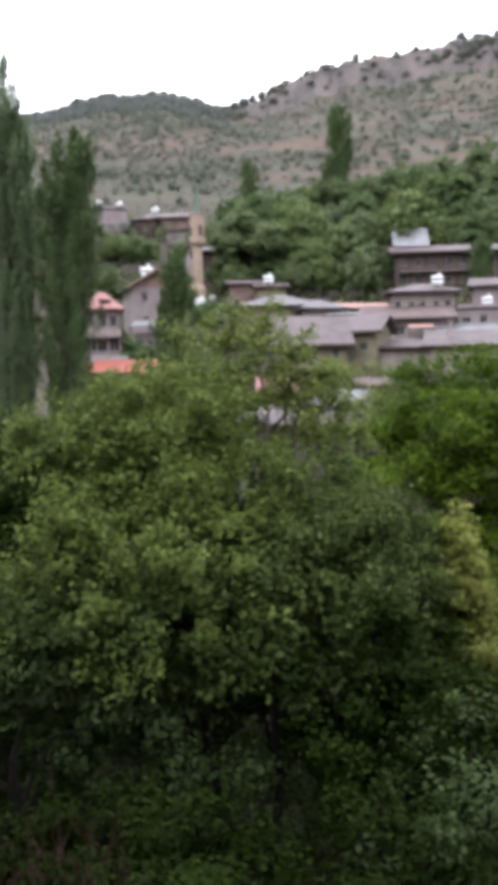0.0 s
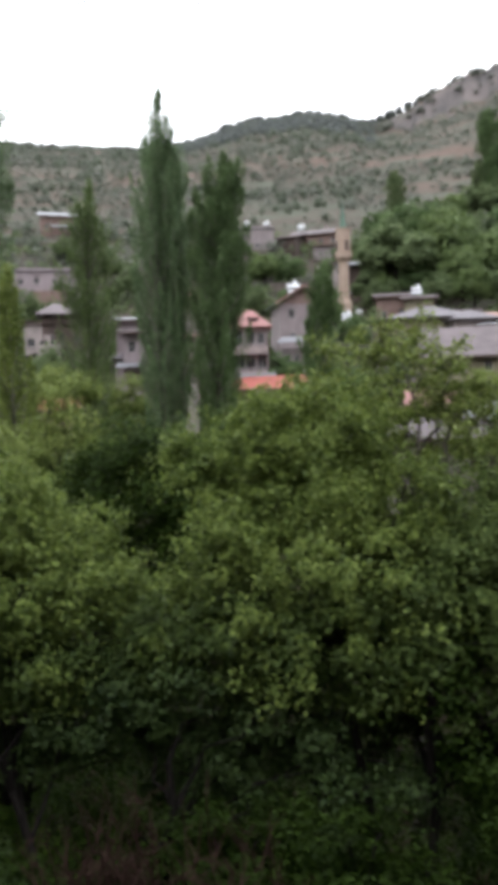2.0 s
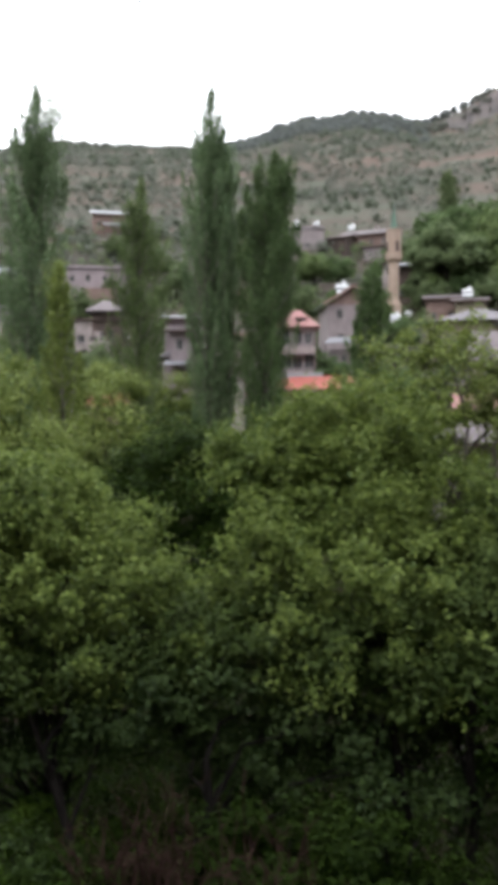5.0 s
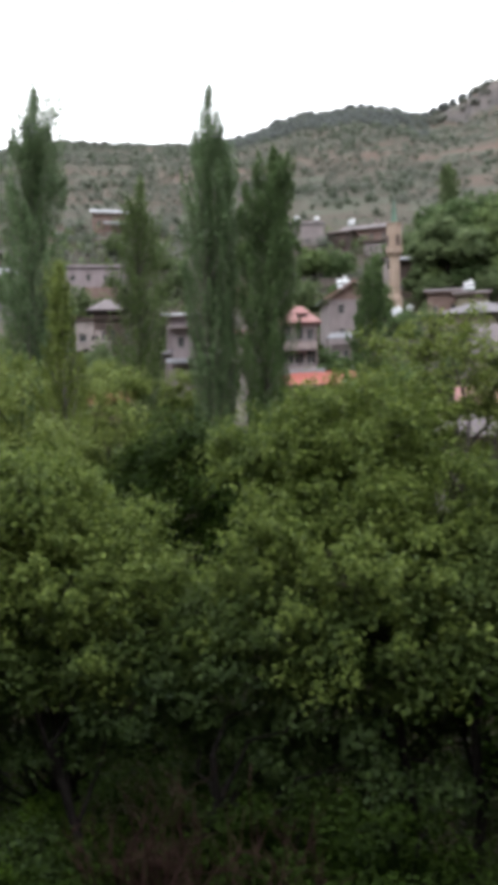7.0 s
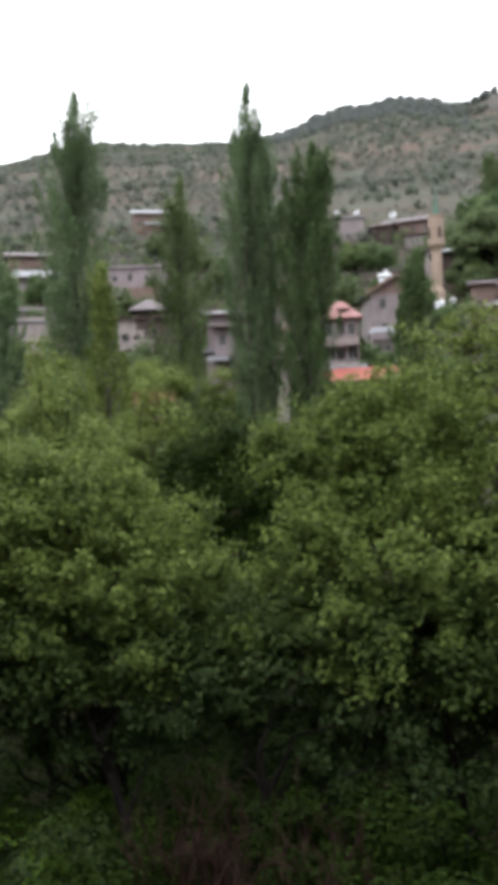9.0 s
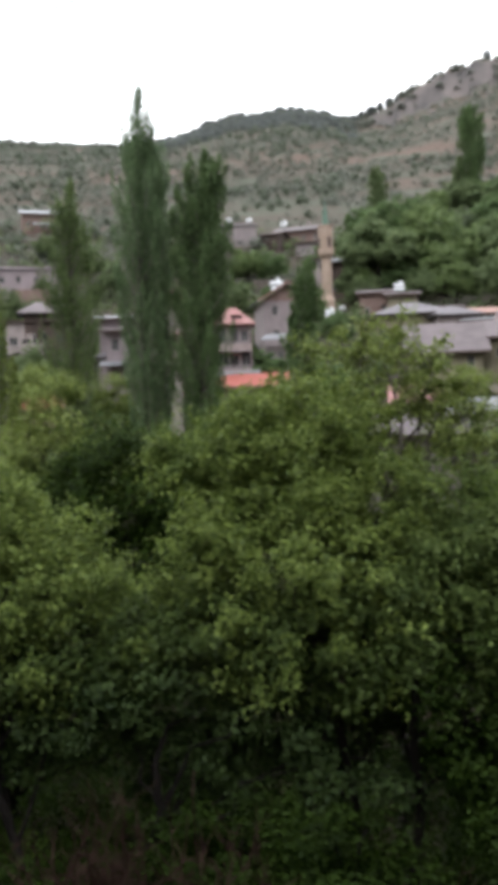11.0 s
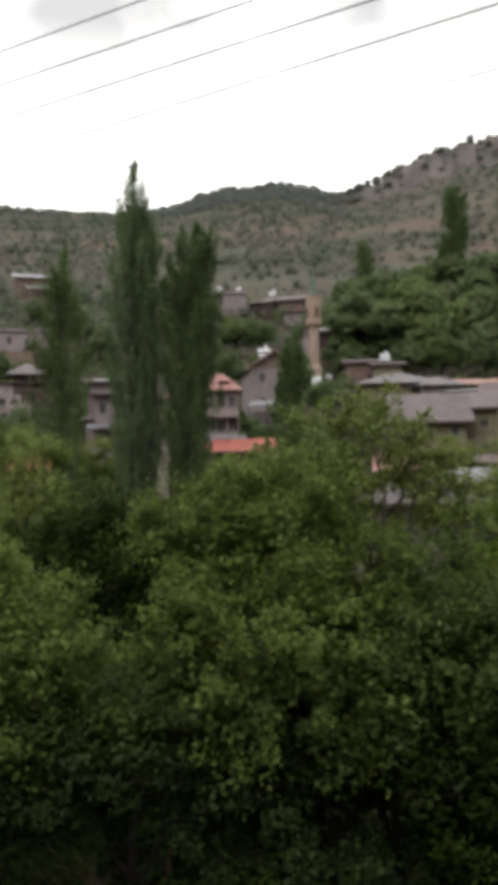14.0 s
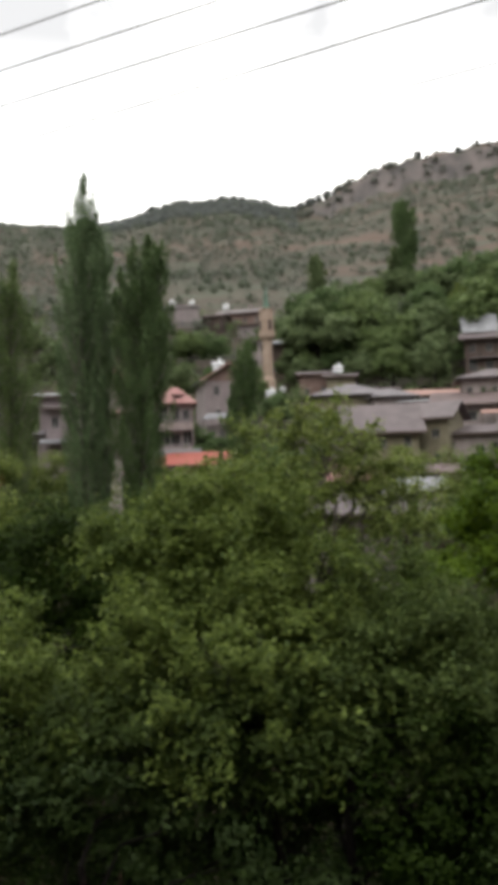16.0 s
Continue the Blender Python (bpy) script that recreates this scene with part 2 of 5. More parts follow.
M = {
    "hill": hillside_material(),
    "plaster_pink": surface("mauve_grey_plaster", (0.22, 0.185, 0.195), (0.32, 0.27, 0.285), 0.9, 0.5, 8, 0.3, streak=0.9),
    "plaster_white": surface("weathered_white_plaster", (0.234, 0.199, 0.194), (0.414, 0.356, 0.347), 0.85, 0.5, 8, 0.3, streak=0.9),
    "plaster_grey": surface("grey_cement_render", (0.196, 0.168, 0.172), (0.294, 0.25, 0.253), 0.9, 0.5, 8, 0.3, streak=0.9),
    "plaster_tan": surface("ochre_plaster", (0.152, 0.137, 0.096), (0.279, 0.249, 0.176), 0.9, 0.5, 8, 0.3, streak=0.9),
    "brick": surface("red_brown_brickwork", (0.15, 0.098, 0.085), (0.25, 0.175, 0.155), 0.9, 0.9, 7, 0.4),
    "wood": surface("dark_weathered_timber", (0.05, 0.036, 0.032), (0.11, 0.078, 0.068), 0.85, 0.8, 12, 0.4, streak=0.2),
    "roof_grey": surface("grey_sheet_metal", (0.082, 0.073, 0.081), (0.164, 0.146, 0.159), 0.55, 0.5, 6, 0.5, metal=0.25, ribs=4),
    "roof_white": surface("pale_galvanised_sheet", (0.115, 0.118, 0.129), (0.236, 0.239, 0.256), 0.5, 0.5, 6, 0.5, metal=0.2, ribs=4),
    "roof_mauve": surface("mauve_weathered_sheet", (0.066, 0.051, 0.054), (0.133, 0.105, 0.11), 0.6, 0.5, 6, 0.5, metal=0.15, ribs=4),
    "roof_brown": surface("brown_clay_tile", (0.08, 0.058, 0.058), (0.15, 0.108, 0.105), 0.85, 0.7, 9, 0.6, ribs=5),
    "roof_rust": surface("rusted_sheet_metal", (0.25, 0.12, 0.095), (0.36, 0.24, 0.21), 0.7, 0.35, 6, 0.5, metal=0.1, ribs=4),
    "roof_orange": surface("orange_red_clay_tile", (0.22, 0.046, 0.033), (0.33, 0.085, 0.06), 0.75, 0.6, 8, 0.6, ribs=5),
    "roof_pink": surface("faded_pink_red_tile", (0.23, 0.10, 0.095), (0.33, 0.18, 0.17), 0.8, 0.6, 8, 0.6, ribs=5),
    "stone": surface("beige_cut_stone", (0.28, 0.2, 0.155), (0.4, 0.31, 0.25), 0.85, 0.7, 6, 0.4),
    "rubble": surface("brown_rubble_stone", (0.10, 0.085, 0.075), (0.19, 0.16, 0.14), 0.9, 0.9, 5, 0.6),
    "green_lead": surface("green_painted_sheet", (0.058, 0.122, 0.086), (0.101, 0.187, 0.137), 0.6, 0.6, 6, 0.3),
    "white_metal": surface("white_enamelled_metal", (0.6, 0.62, 0.64), (0.75, 0.76, 0.78), 0.35, 0.6, 6, 0.1),
    "steel": surface("galvanised_steel", (0.30, 0.31, 0.32), (0.45, 0.46, 0.47), 0.45, 0.9, 9, 0.2, metal=0.7),
    "blue": surface("blue_tarpaulin", (0.04, 0.13, 0.32), (0.08, 0.22, 0.46), 0.5, 0.9, 5, 0.5),
    "frame": surface("dull_white_window_frame", (0.302, 0.288, 0.274), (0.418, 0.403, 0.389), 0.6, 1.0, 9, 0.2),
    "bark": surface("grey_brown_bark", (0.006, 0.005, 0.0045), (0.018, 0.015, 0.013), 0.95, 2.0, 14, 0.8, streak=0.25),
    "bark_grey": surface("damp_grey_bark", (0.05, 0.043, 0.038), (0.12, 0.105, 0.092), 0.9, 2.0, 14, 0.7, streak=0.25),
    "bark_pale": surface("pale_grey_bark", (0.13, 0.12, 0.105), (0.26, 0.24, 0.21), 0.9, 2.0, 14, 0.6, streak=0.25),
    "twig": surface("reddish_brown_dry_twig", (0.020, 0.010, 0.008), (0.048, 0.026, 0.020), 0.9, 1.0, 10, 0.3),
    "cable": surface("black_cable_sheath", (0.03, 0.03, 0.035), (0.06, 0.06, 0.07), 0.5, 1.0, 8, 0.1),
    "leaf_olive": leaf_material("olive_green_leaf", (0.033, 0.062, 0.012), (0.205, 0.264, 0.062), rough=0.45, gloss=0.12),
    # walnut's own deep green; on the undergrowth it also holds the crowns' shade
    "leaf_dark": leaf_material("deep_green_and_shaded_leaf", (0.010, 0.021, 0.003), (0.030, 0.053, 0.008), gloss=0.05),
    # crown leaf darkened to paint the shade low in the orchard
    "leaf_shade": leaf_material("shaded_green_leaf", (0.02, 0.04, 0.011), (0.072, 0.11, 0.032)),
    "leaf_bright": leaf_material("fresh_green_leaf", (0.018, 0.050, 0.004), (0.120, 0.186, 0.016), gloss=0.06),
    # poplar leaf, tone lifted to hold some haze
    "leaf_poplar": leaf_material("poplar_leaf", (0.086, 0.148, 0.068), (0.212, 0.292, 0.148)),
    "leaf_poplar_dark": leaf_material("dark_poplar_leaf", (0.050, 0.092, 0.034), (0.146, 0.210, 0.088), gloss=0.08),
    "leaf_poplar_light": leaf_material("pale_poplar_leaf", (0.062, 0.105, 0.034), (0.185, 0.245, 0.094)),
    "leaf_light": leaf_material("light_green_leaf", (0.08, 0.12, 0.026), (0.235, 0.285, 0.08)),
    "leaf_yellow": leaf_material("yellow_green_leaf", (0.14, 0.17, 0.03), (0.29, 0.31, 0.08)),
    "leaf_bush": leaf_material("mid_green_bush_leaf", (0.03, 0.072, 0.006), (0.115, 0.19, 0.024)),
    # ridge oak and hill bush leaves with haze painted in as grey
    "leaf_oak": leaf_material("hazed_oak_leaf", (0.086, 0.098, 0.096), (0.134, 0.147, 0.138), patch=0.05, gloss=0.05),
    "leaf_hill": leaf_material("hazed_hill_bush_leaf", (0.072, 0.09, 0.066), (0.128, 0.149, 0.106), patch=0.04, gloss=0.05),
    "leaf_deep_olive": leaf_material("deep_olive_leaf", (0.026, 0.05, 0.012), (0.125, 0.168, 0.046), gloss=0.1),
    # in-between leaf, painting half shade between bright and dark crown parts
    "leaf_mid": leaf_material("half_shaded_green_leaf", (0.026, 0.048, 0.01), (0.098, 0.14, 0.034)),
    # slope tree leaf, its pale tone includes haze
    "leaf_far": leaf_material("hazed_hill_tree_leaf", (0.08, 0.12, 0.056), (0.182, 0.23, 0.108), patch=0.2, gloss=0.06),
    # scrub leaf, greyed and lightened for haze
    "leaf_scrub": leaf_material("hazed_green_scrub_leaf", (0.092, 0.104, 0.084), (0.142, 0.152, 0.122), patch=0.03, gloss=0.05),
}
for dull in ("bark", "bark_grey", "twig"):
    M[dull].node_tree.nodes["Principled BSDF"].inputs["Specular IOR Level"].default_value = 0.12
g, gn, gl, gb = material("dark_window_glass")
gb.inputs["Base Color"].default_value = (0.03, 0.035, 0.04, 1)
gb.inputs["Roughness"].default_value = 0.12
M["glass"] = g


# ---- building blocks ----
def part(name, bm, mat, parent=None, label=""):
    """A bmesh, or a (vertices, faces) pair, as one mesh object under a thing."""
    me = bpy.data.meshes.new(name)
    if isinstance(bm, tuple):
        me.from_pydata([tuple(v) for v in bm[0]], [], [tuple(f) for f in bm[1]])
    else:
        bm.normal_update()
        bm.to_mesh(me)
        bm.free()
    me.materials.append(M[mat])
    ob = new(name, me)
    if parent is not None:
        ob.parent = parent
    return tagged(ob, label) if label else ob


def thing(name, m, label, category, group="", kind=""):
    ob = new(name)
    ob.matrix_world = m
    return tagged(ob, label, category, group, kind)


def box(bm, x0, x1, y0, y1, z0, z1, bevel=0.0):
    made = bmesh.ops.create_cube(bm, size=1)["verts"]
    for v in made:
        v.co = Vector((x0 + (v.co.x + 0.5) * (x1 - x0), y0 + (v.co.y + 0.5) * (y1 - y0), z0 + (v.co.z + 0.5) * (z1 - z0)))
    if bevel:
        edges = {e for v in made for e in v.link_edges}
        bmesh.ops.bevel(bm, geom=list(edges), offset=bevel, segments=1, affect="EDGES")
    return bm


def boxed(*args, bevel=0.0):
    return box(bmesh.new(), *args, bevel=bevel)


def tube(points, radii, sides=7):
    """A tapered tube along points, closed at both ends."""
    pts = [Vector(p) for p in points]
    verts, faces = [], []
    for i, p in enumerate(pts):
        ahead = (pts[min(i + 1, len(pts) - 1)] - pts[max(i - 1, 0)]).normalized()
        side = ahead.orthogonal().normalized() if i == 0 else (side - ahead * side.dot(ahead)).normalized()
        up = ahead.cross(side)
        for k in range(sides):
            a = 2 * math.pi * k / sides
            verts.append(p + (side * math.cos(a) + up * math.sin(a)) * radii[i])
    for i in range(len(pts) - 1):
        for k in range(sides):
            j = (k + 1) % sides
            faces.append((i * sides + k, i * sides + j, (i + 1) * sides + j, (i + 1) * sides + k))
    faces.append(tuple(range(sides - 1, -1, -1)))
    faces.append(tuple((len(pts) - 1) * sides + k for k in range(sides)))
    return verts, faces


def merged(pairs):
    verts, faces = [], []
    for v, f in pairs:
        o = len(verts)
        verts += list(v)
        faces += [tuple(i + o for i in q) for q in f]
    return verts, faces


def unit(a):
    return a / np.maximum(np.linalg.norm(a, axis=1, keepdims=True), 1e-9)


def leaves(name, where, normal, size, mat, parent, rng, aspect=0.55, label=""):
    """Folded leaves of two triangles each, at many places, as one mesh."""
    n = len(where)
    normal = unit(normal)
    along = unit(np.cross(normal, rng.normal(size=(n, 3))))
    across = np.cross(normal, along)
    s = np.asarray(size).reshape(-1, 1) * np.ones((n, 1))
    base, tip = where - along * s * 0.5, where + along * s * 0.5
    lift = normal * s * 0.12
    left, right = where + across * s * aspect * 0.5 + lift, where - across * s * aspect * 0.5 + lift
    co = np.stack([base, left, tip, right], 1).reshape(-1, 3)
    idx = np.arange(n)[:, None] * 4
    tri = np.concatenate([idx + [0, 1, 2], idx + [0, 2, 3]], 1).reshape(-1)
    me = bpy.data.meshes.new(name)
    me.vertices.add(4 * n)
    me.vertices.foreach_set("co", co.astype(np.float32).ravel())
    me.loops.add(6 * n)
    me.loops.foreach_set("vertex_index", tri.astype(np.int32))
    me.polygons.add(2 * n)
    me.polygons.foreach_set("loop_start", np.arange(0, 6 * n, 3, dtype=np.int32))
    me.update(calc_edges=True)
    me.validate()
    me.materials.append(M[mat])
    ob = new(name, me)
    if parent is not None:
        ob.parent = parent
    return tagged(ob, label) if label else ob


def smooth(values, xs, x):
    """Smooth interpolation of a short profile."""
    x = np.clip(np.asarray(x, float), xs[0], xs[-1])
    i = np.clip(np.searchsorted(xs, x) - 1, 0, len(xs) - 2)
    xs, values = np.asarray(xs, float), np.asarray(values, float)
    slope = np.gradient(values, xs)
    h = xs[i + 1] - xs[i]
    u = (x - xs[i]) / h
    return ((2 * u**3 - 3 * u**2 + 1) * values[i] + (u**3 - 2 * u**2 + u) * h * slope[i]
            + (-2 * u**3 + 3 * u**2) * values[i + 1] + (u**3 - u**2) * h * slope[i + 1])


# ---- the ground: terrace, orchard valley, village slope, ridge ----
SLOPE_R = [0, 2, 6, 10, 14, 20, 60, 74, 85, 95, 110, 125, 150, 165, 200, 230, 330]
SLOPE_Z = [8.6, 8.4, 4.6, 2.2, 1.0, 0.3, 1.6, 4.6, 6.8, 9.4, 13.4, 18.4, 26.4, 31.5, 46.0, 57.0, 96.0]
# levelled plots under the hillside houses: x, y, height
PLOTS = [(-89.4, 205, 57.6), (-62, 138, 28.4), (-84.6, 138, 30.4), (-69.6, 112, 20.8), (-94, 150, 37.2), (-59.3, 163, 35.0), (-46, 103, 17.6), (-32.6, 190, 46.0), (-19.6, 200, 47.4), (-26, 194, 45.2),
         (38, 145, 26.6), (-6.4, 155, 28.8), (-12.3, 110, 13.4), (24.6, 115, 18.8), (5, 122, 17.6), (1, 131, 22.4)]
RIDGE_A = [-60, -30, -16.9, -14.6, -12.7, -10.1, -7, -4.7, -2.3, 0.5, 1.9, 3.7, 6, 10.3, 14.3, 18.3, 22.3, 27.4, 29.8, 34, 45, 70]
RIDGE_T = [0.36, 0.406, 0.402, 0.405, 0.399, 0.394, 0.392, 0.381, 0.364, 0.34, 0.332, 0.342, 0.351, 0.345, 0.319, 0.3115, 0.3125, 0.3125, 0.3045, 0.2825, 0.2345, 0.16]


def ground_height(x, y):
    """Height of the ground at arrays x, y."""
    x, y = np.asarray(x, float), np.asarray(y, float)
    r = np.hypot(x, y)
    az = np.degrees(np.arctan2(-x, y))
    top = 10.0 + 600 * np.interp(az, RIDGE_A, RIDGE_T) - 3.4
    near = smooth(SLOPE_Z, SLOPE_R, r)
    cliff = np.clip((3.0 - az) / 4.0, 0, 1) * np.clip((az + 45) / 15, 0, 1)
    u = np.clip((r - 330) / 270, 0, 1)
    foot = np.interp(u, [0, 0.84, 0.90, 0.965, 1.0], [0, 0.735, 0.80, 0.965, 1.0])
    gentle = u ** 0.92
    climb = gentle * (1 - cliff) + foot * cliff
    z = np.where(r < 330, near, 96.0 + (top - 96.0) * climb)
    fall = np.clip((r - 600) / 900, 0, 1)
    z = np.where(r > 600, top * (1 - 0.8 * fall), z)
    for hx, hy, hz in PLOTS:
        k = np.exp(-(((x - hx) / 8.0) ** 2 + ((y - hy) / 7.0) ** 2) ** 1.5)
        z = z * (1 - k) + hz * k
    front = np.clip((100 - np.abs(az)) / 30, 0, 1)
    # unseen rise behind the camera, added to block low rear sky
    back = 8.6 + np.clip(r - 9, 0, 300) * 0.5
    return z * front + back * (1 - front)


def rough(x, y):
    """Uneven ground, stronger with distance and on the crags."""
    r = math.hypot(x, y)
    az = math.degrees(math.atan2(-x, y))
    v = Vector((x, y, 0))
    d = 0.12 * noise.noise(v * 0.6) * min(1, max(0, (r - 3) / 5))
    far = min(1, max(0, (r - 60) / 150))
    d += far * (1.2 * noise.noise(v * 0.05) + 0.5 * noise.noise(v * 0.16))
    high = min(1, max(0, (r - 300) / 250))
    crest = min(1, max(0, (r - 540) / 50))
    d += high * (1 - 0.7 * crest) * (4.0 * noise.noise(v * 0.018) + 2.2 * noise.noise(v * 0.06))
    if az < 3 and 520 < r < 640:
        k = min(1, (3 - az) / 4) * min(1, (r - 520) / 30)
        d += k * 2.6 * noise.noise(Vector((az * 0.9, r * 0.006, 3))) + k * 2.6 * noise.noise(Vector((az * 2.3, r * 0.03, 7))) + k * 2.6 * noise.noise(Vector((az * 5.0, r * 0.03, 1)))
    return d


def hit_ground(x, y):
    return float(ground_height(x, y)) + rough(x, y)


angles = np.concatenate([np.arange(-180, -28, 6.0), np.arange(-28, 46, 0.3), np.arange(46, 180, 6.0)])
radii = np.concatenate([np.arange(0.5, 24, 0.7), np.geomspace(24, 320, 60), np.arange(326, 552, 4.5), np.arange(552, 604, 1.6), np.arange(604, 660, 4.5), np.geomspace(680, 3800, 14)])
gv, gf = [(0.0, 0.0, 8.6)], []
na = len(angles)
for r in radii:
    for a in angles:
        x, y = -r * math.sin(radians(a)), r * math.cos(radians(a))
        gv.append((x, y, 0.0))
gxy = np.array(gv)
gz = ground_height(gxy[:, 0], gxy[:, 1])
gv = [(p[0], p[1], float(z) + rough(p[0], p[1])) for p, z in zip(gv, gz)]
for i in range(len(radii) - 1):
    for k in range(na):
        j = (k + 1) % na
        a, b, c, d = 1 + i * na + k, 1 + i * na + j, 1 + (i + 1) * na + j, 1 + (i + 1) * na + k
        gf.append((a, d, c, b))
for k in range(na):
    gf.append((0, 1 + k, 1 + (k + 1) % na))
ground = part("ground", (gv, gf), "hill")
for p in ground.data.polygons:
    p.use_smooth = True
tagged(ground, "brown grassy valley side rising to a rocky wooded ridge", "ground", kind="structure")


# ---- houses ----
def wall_mesh(w, d, h, below, openings):
    """Walls of a house with recessed openings in the front face: (x0, x1, z0, z1)."""
    xs = sorted({-w / 2, w / 2, *(v for o in openings for v in o[:2])})
    zs = sorted({-below, h, *(v for o in openings for v in o[2:])})
    verts, faces, seen = [], [], {}

    def at(x, y, z):
        key = (round(x, 3), round(y, 3), round(z, 3))
        if key not in seen:
            seen[key] = len(verts)
            verts.append(key)
        return seen[key]

    deep = 0.22
    for x0, x1 in zip(xs, xs[1:]):
        for z0, z1 in zip(zs, zs[1:]):
            xm, zm = (x0 + x1) / 2, (z0 + z1) / 2
            q = [(x0, z0), (x1, z0), (x1, z1), (x0, z1)]
            if any(o[0] < xm < o[1] and o[2] < zm < o[3] for o in openings):
                for (xa, za), (xb, zb) in zip(q, q[1:] + q[:1]):
                    faces.append((at(xa, 0, za), at(xb, 0, zb), at(xb, deep, zb), at(xa, deep, za)))
                faces.append(tuple(at(x, deep, z) for x, z in q))
            else:
                faces.append(tuple(at(x, 0, z) for x, z in q))
    a, b = -w / 2, w / 2
    lo, hi = -below, h
    for q in (((b, 0, lo), (b, d, lo), (b, d, hi), (b, 0, hi)), ((b, d, lo), (a, d, lo), (a, d, hi), (b, d, hi)),
              ((a, d, lo), (a, 0, lo), (a, 0, hi), (a, d, hi)), ((a, 0, hi), (b, 0, hi), (b, d, hi), (a, d, hi))):
        faces.append(tuple(at(*p) for p in q))
    return verts, faces


def roof_mesh(kind, w, d, h, rise, over):
    """A roof slab 0.14 m thick over a house of w x d with eaves at h."""
    x0, x1, y0, y1 = -w / 2 - over, w / 2 + over, -over, d + over
    ym = (y0 + y1) / 2
    if kind == "hip":
        k = min((x1 - x0) * 0.42, (y1 - y0) / 2)
        top = [(x0, y0, h), (x1, y0, h), (x1, y1, h), (x0, y1, h), (x0 + k, ym, h + rise), (x1 - k, ym, h + rise)]
        up = [(0, 1, 5, 4), (1, 2, 5), (2, 3, 4, 5), (3, 0, 4)]
        rim = [0, 1, 2, 3]
    elif kind == "gable_x":
        top = [(x0, y0, h), (x1, y0, h), (x1, ym, h + rise), (x1, y1, h), (x0, y1, h), (x0, ym, h + rise)]
        up = [(0, 1, 2, 5), (5, 2, 3, 4)]
        rim = [0, 1, 2, 3, 4, 5]
    elif kind == "gable_y":
        top = [(x0, y0, h), (0, y0, h + rise), (x1, y0, h), (x1, y1, h), (0, y1, h + rise), (x0, y1, h)]
        up = [(0, 1, 4, 5), (1, 2, 3, 4)]
        rim = [0, 1, 2, 3, 4, 5]
    elif kind == "shed":
        top = [(x0, y0, h), (x1, y0, h), (x1, y1, h + rise), (x0, y1, h + rise)]
        up, rim = [(0, 1, 2, 3)], [0, 1, 2, 3]
    else:
        top = [(x0, y0, h + 0.1), (x1, y0, h + 0.1), (x1, y1, h + 0.1), (x0, y1, h + 0.1)]
        up, rim = [(0, 1, 2, 3)], [0, 1, 2, 3]
    n = len(top)
    verts = [(x, y, z + 0.14) for x, y, z in top] + [(x, y, z + 0.004) for x, y, z in top]
    faces = list(up) + [tuple(i + n for i in reversed(q)) for q in up]
    for a, b in zip(rim, rim[1:] + rim[:1]):
        faces.append((a, a + n, b + n, b))
    return verts, faces


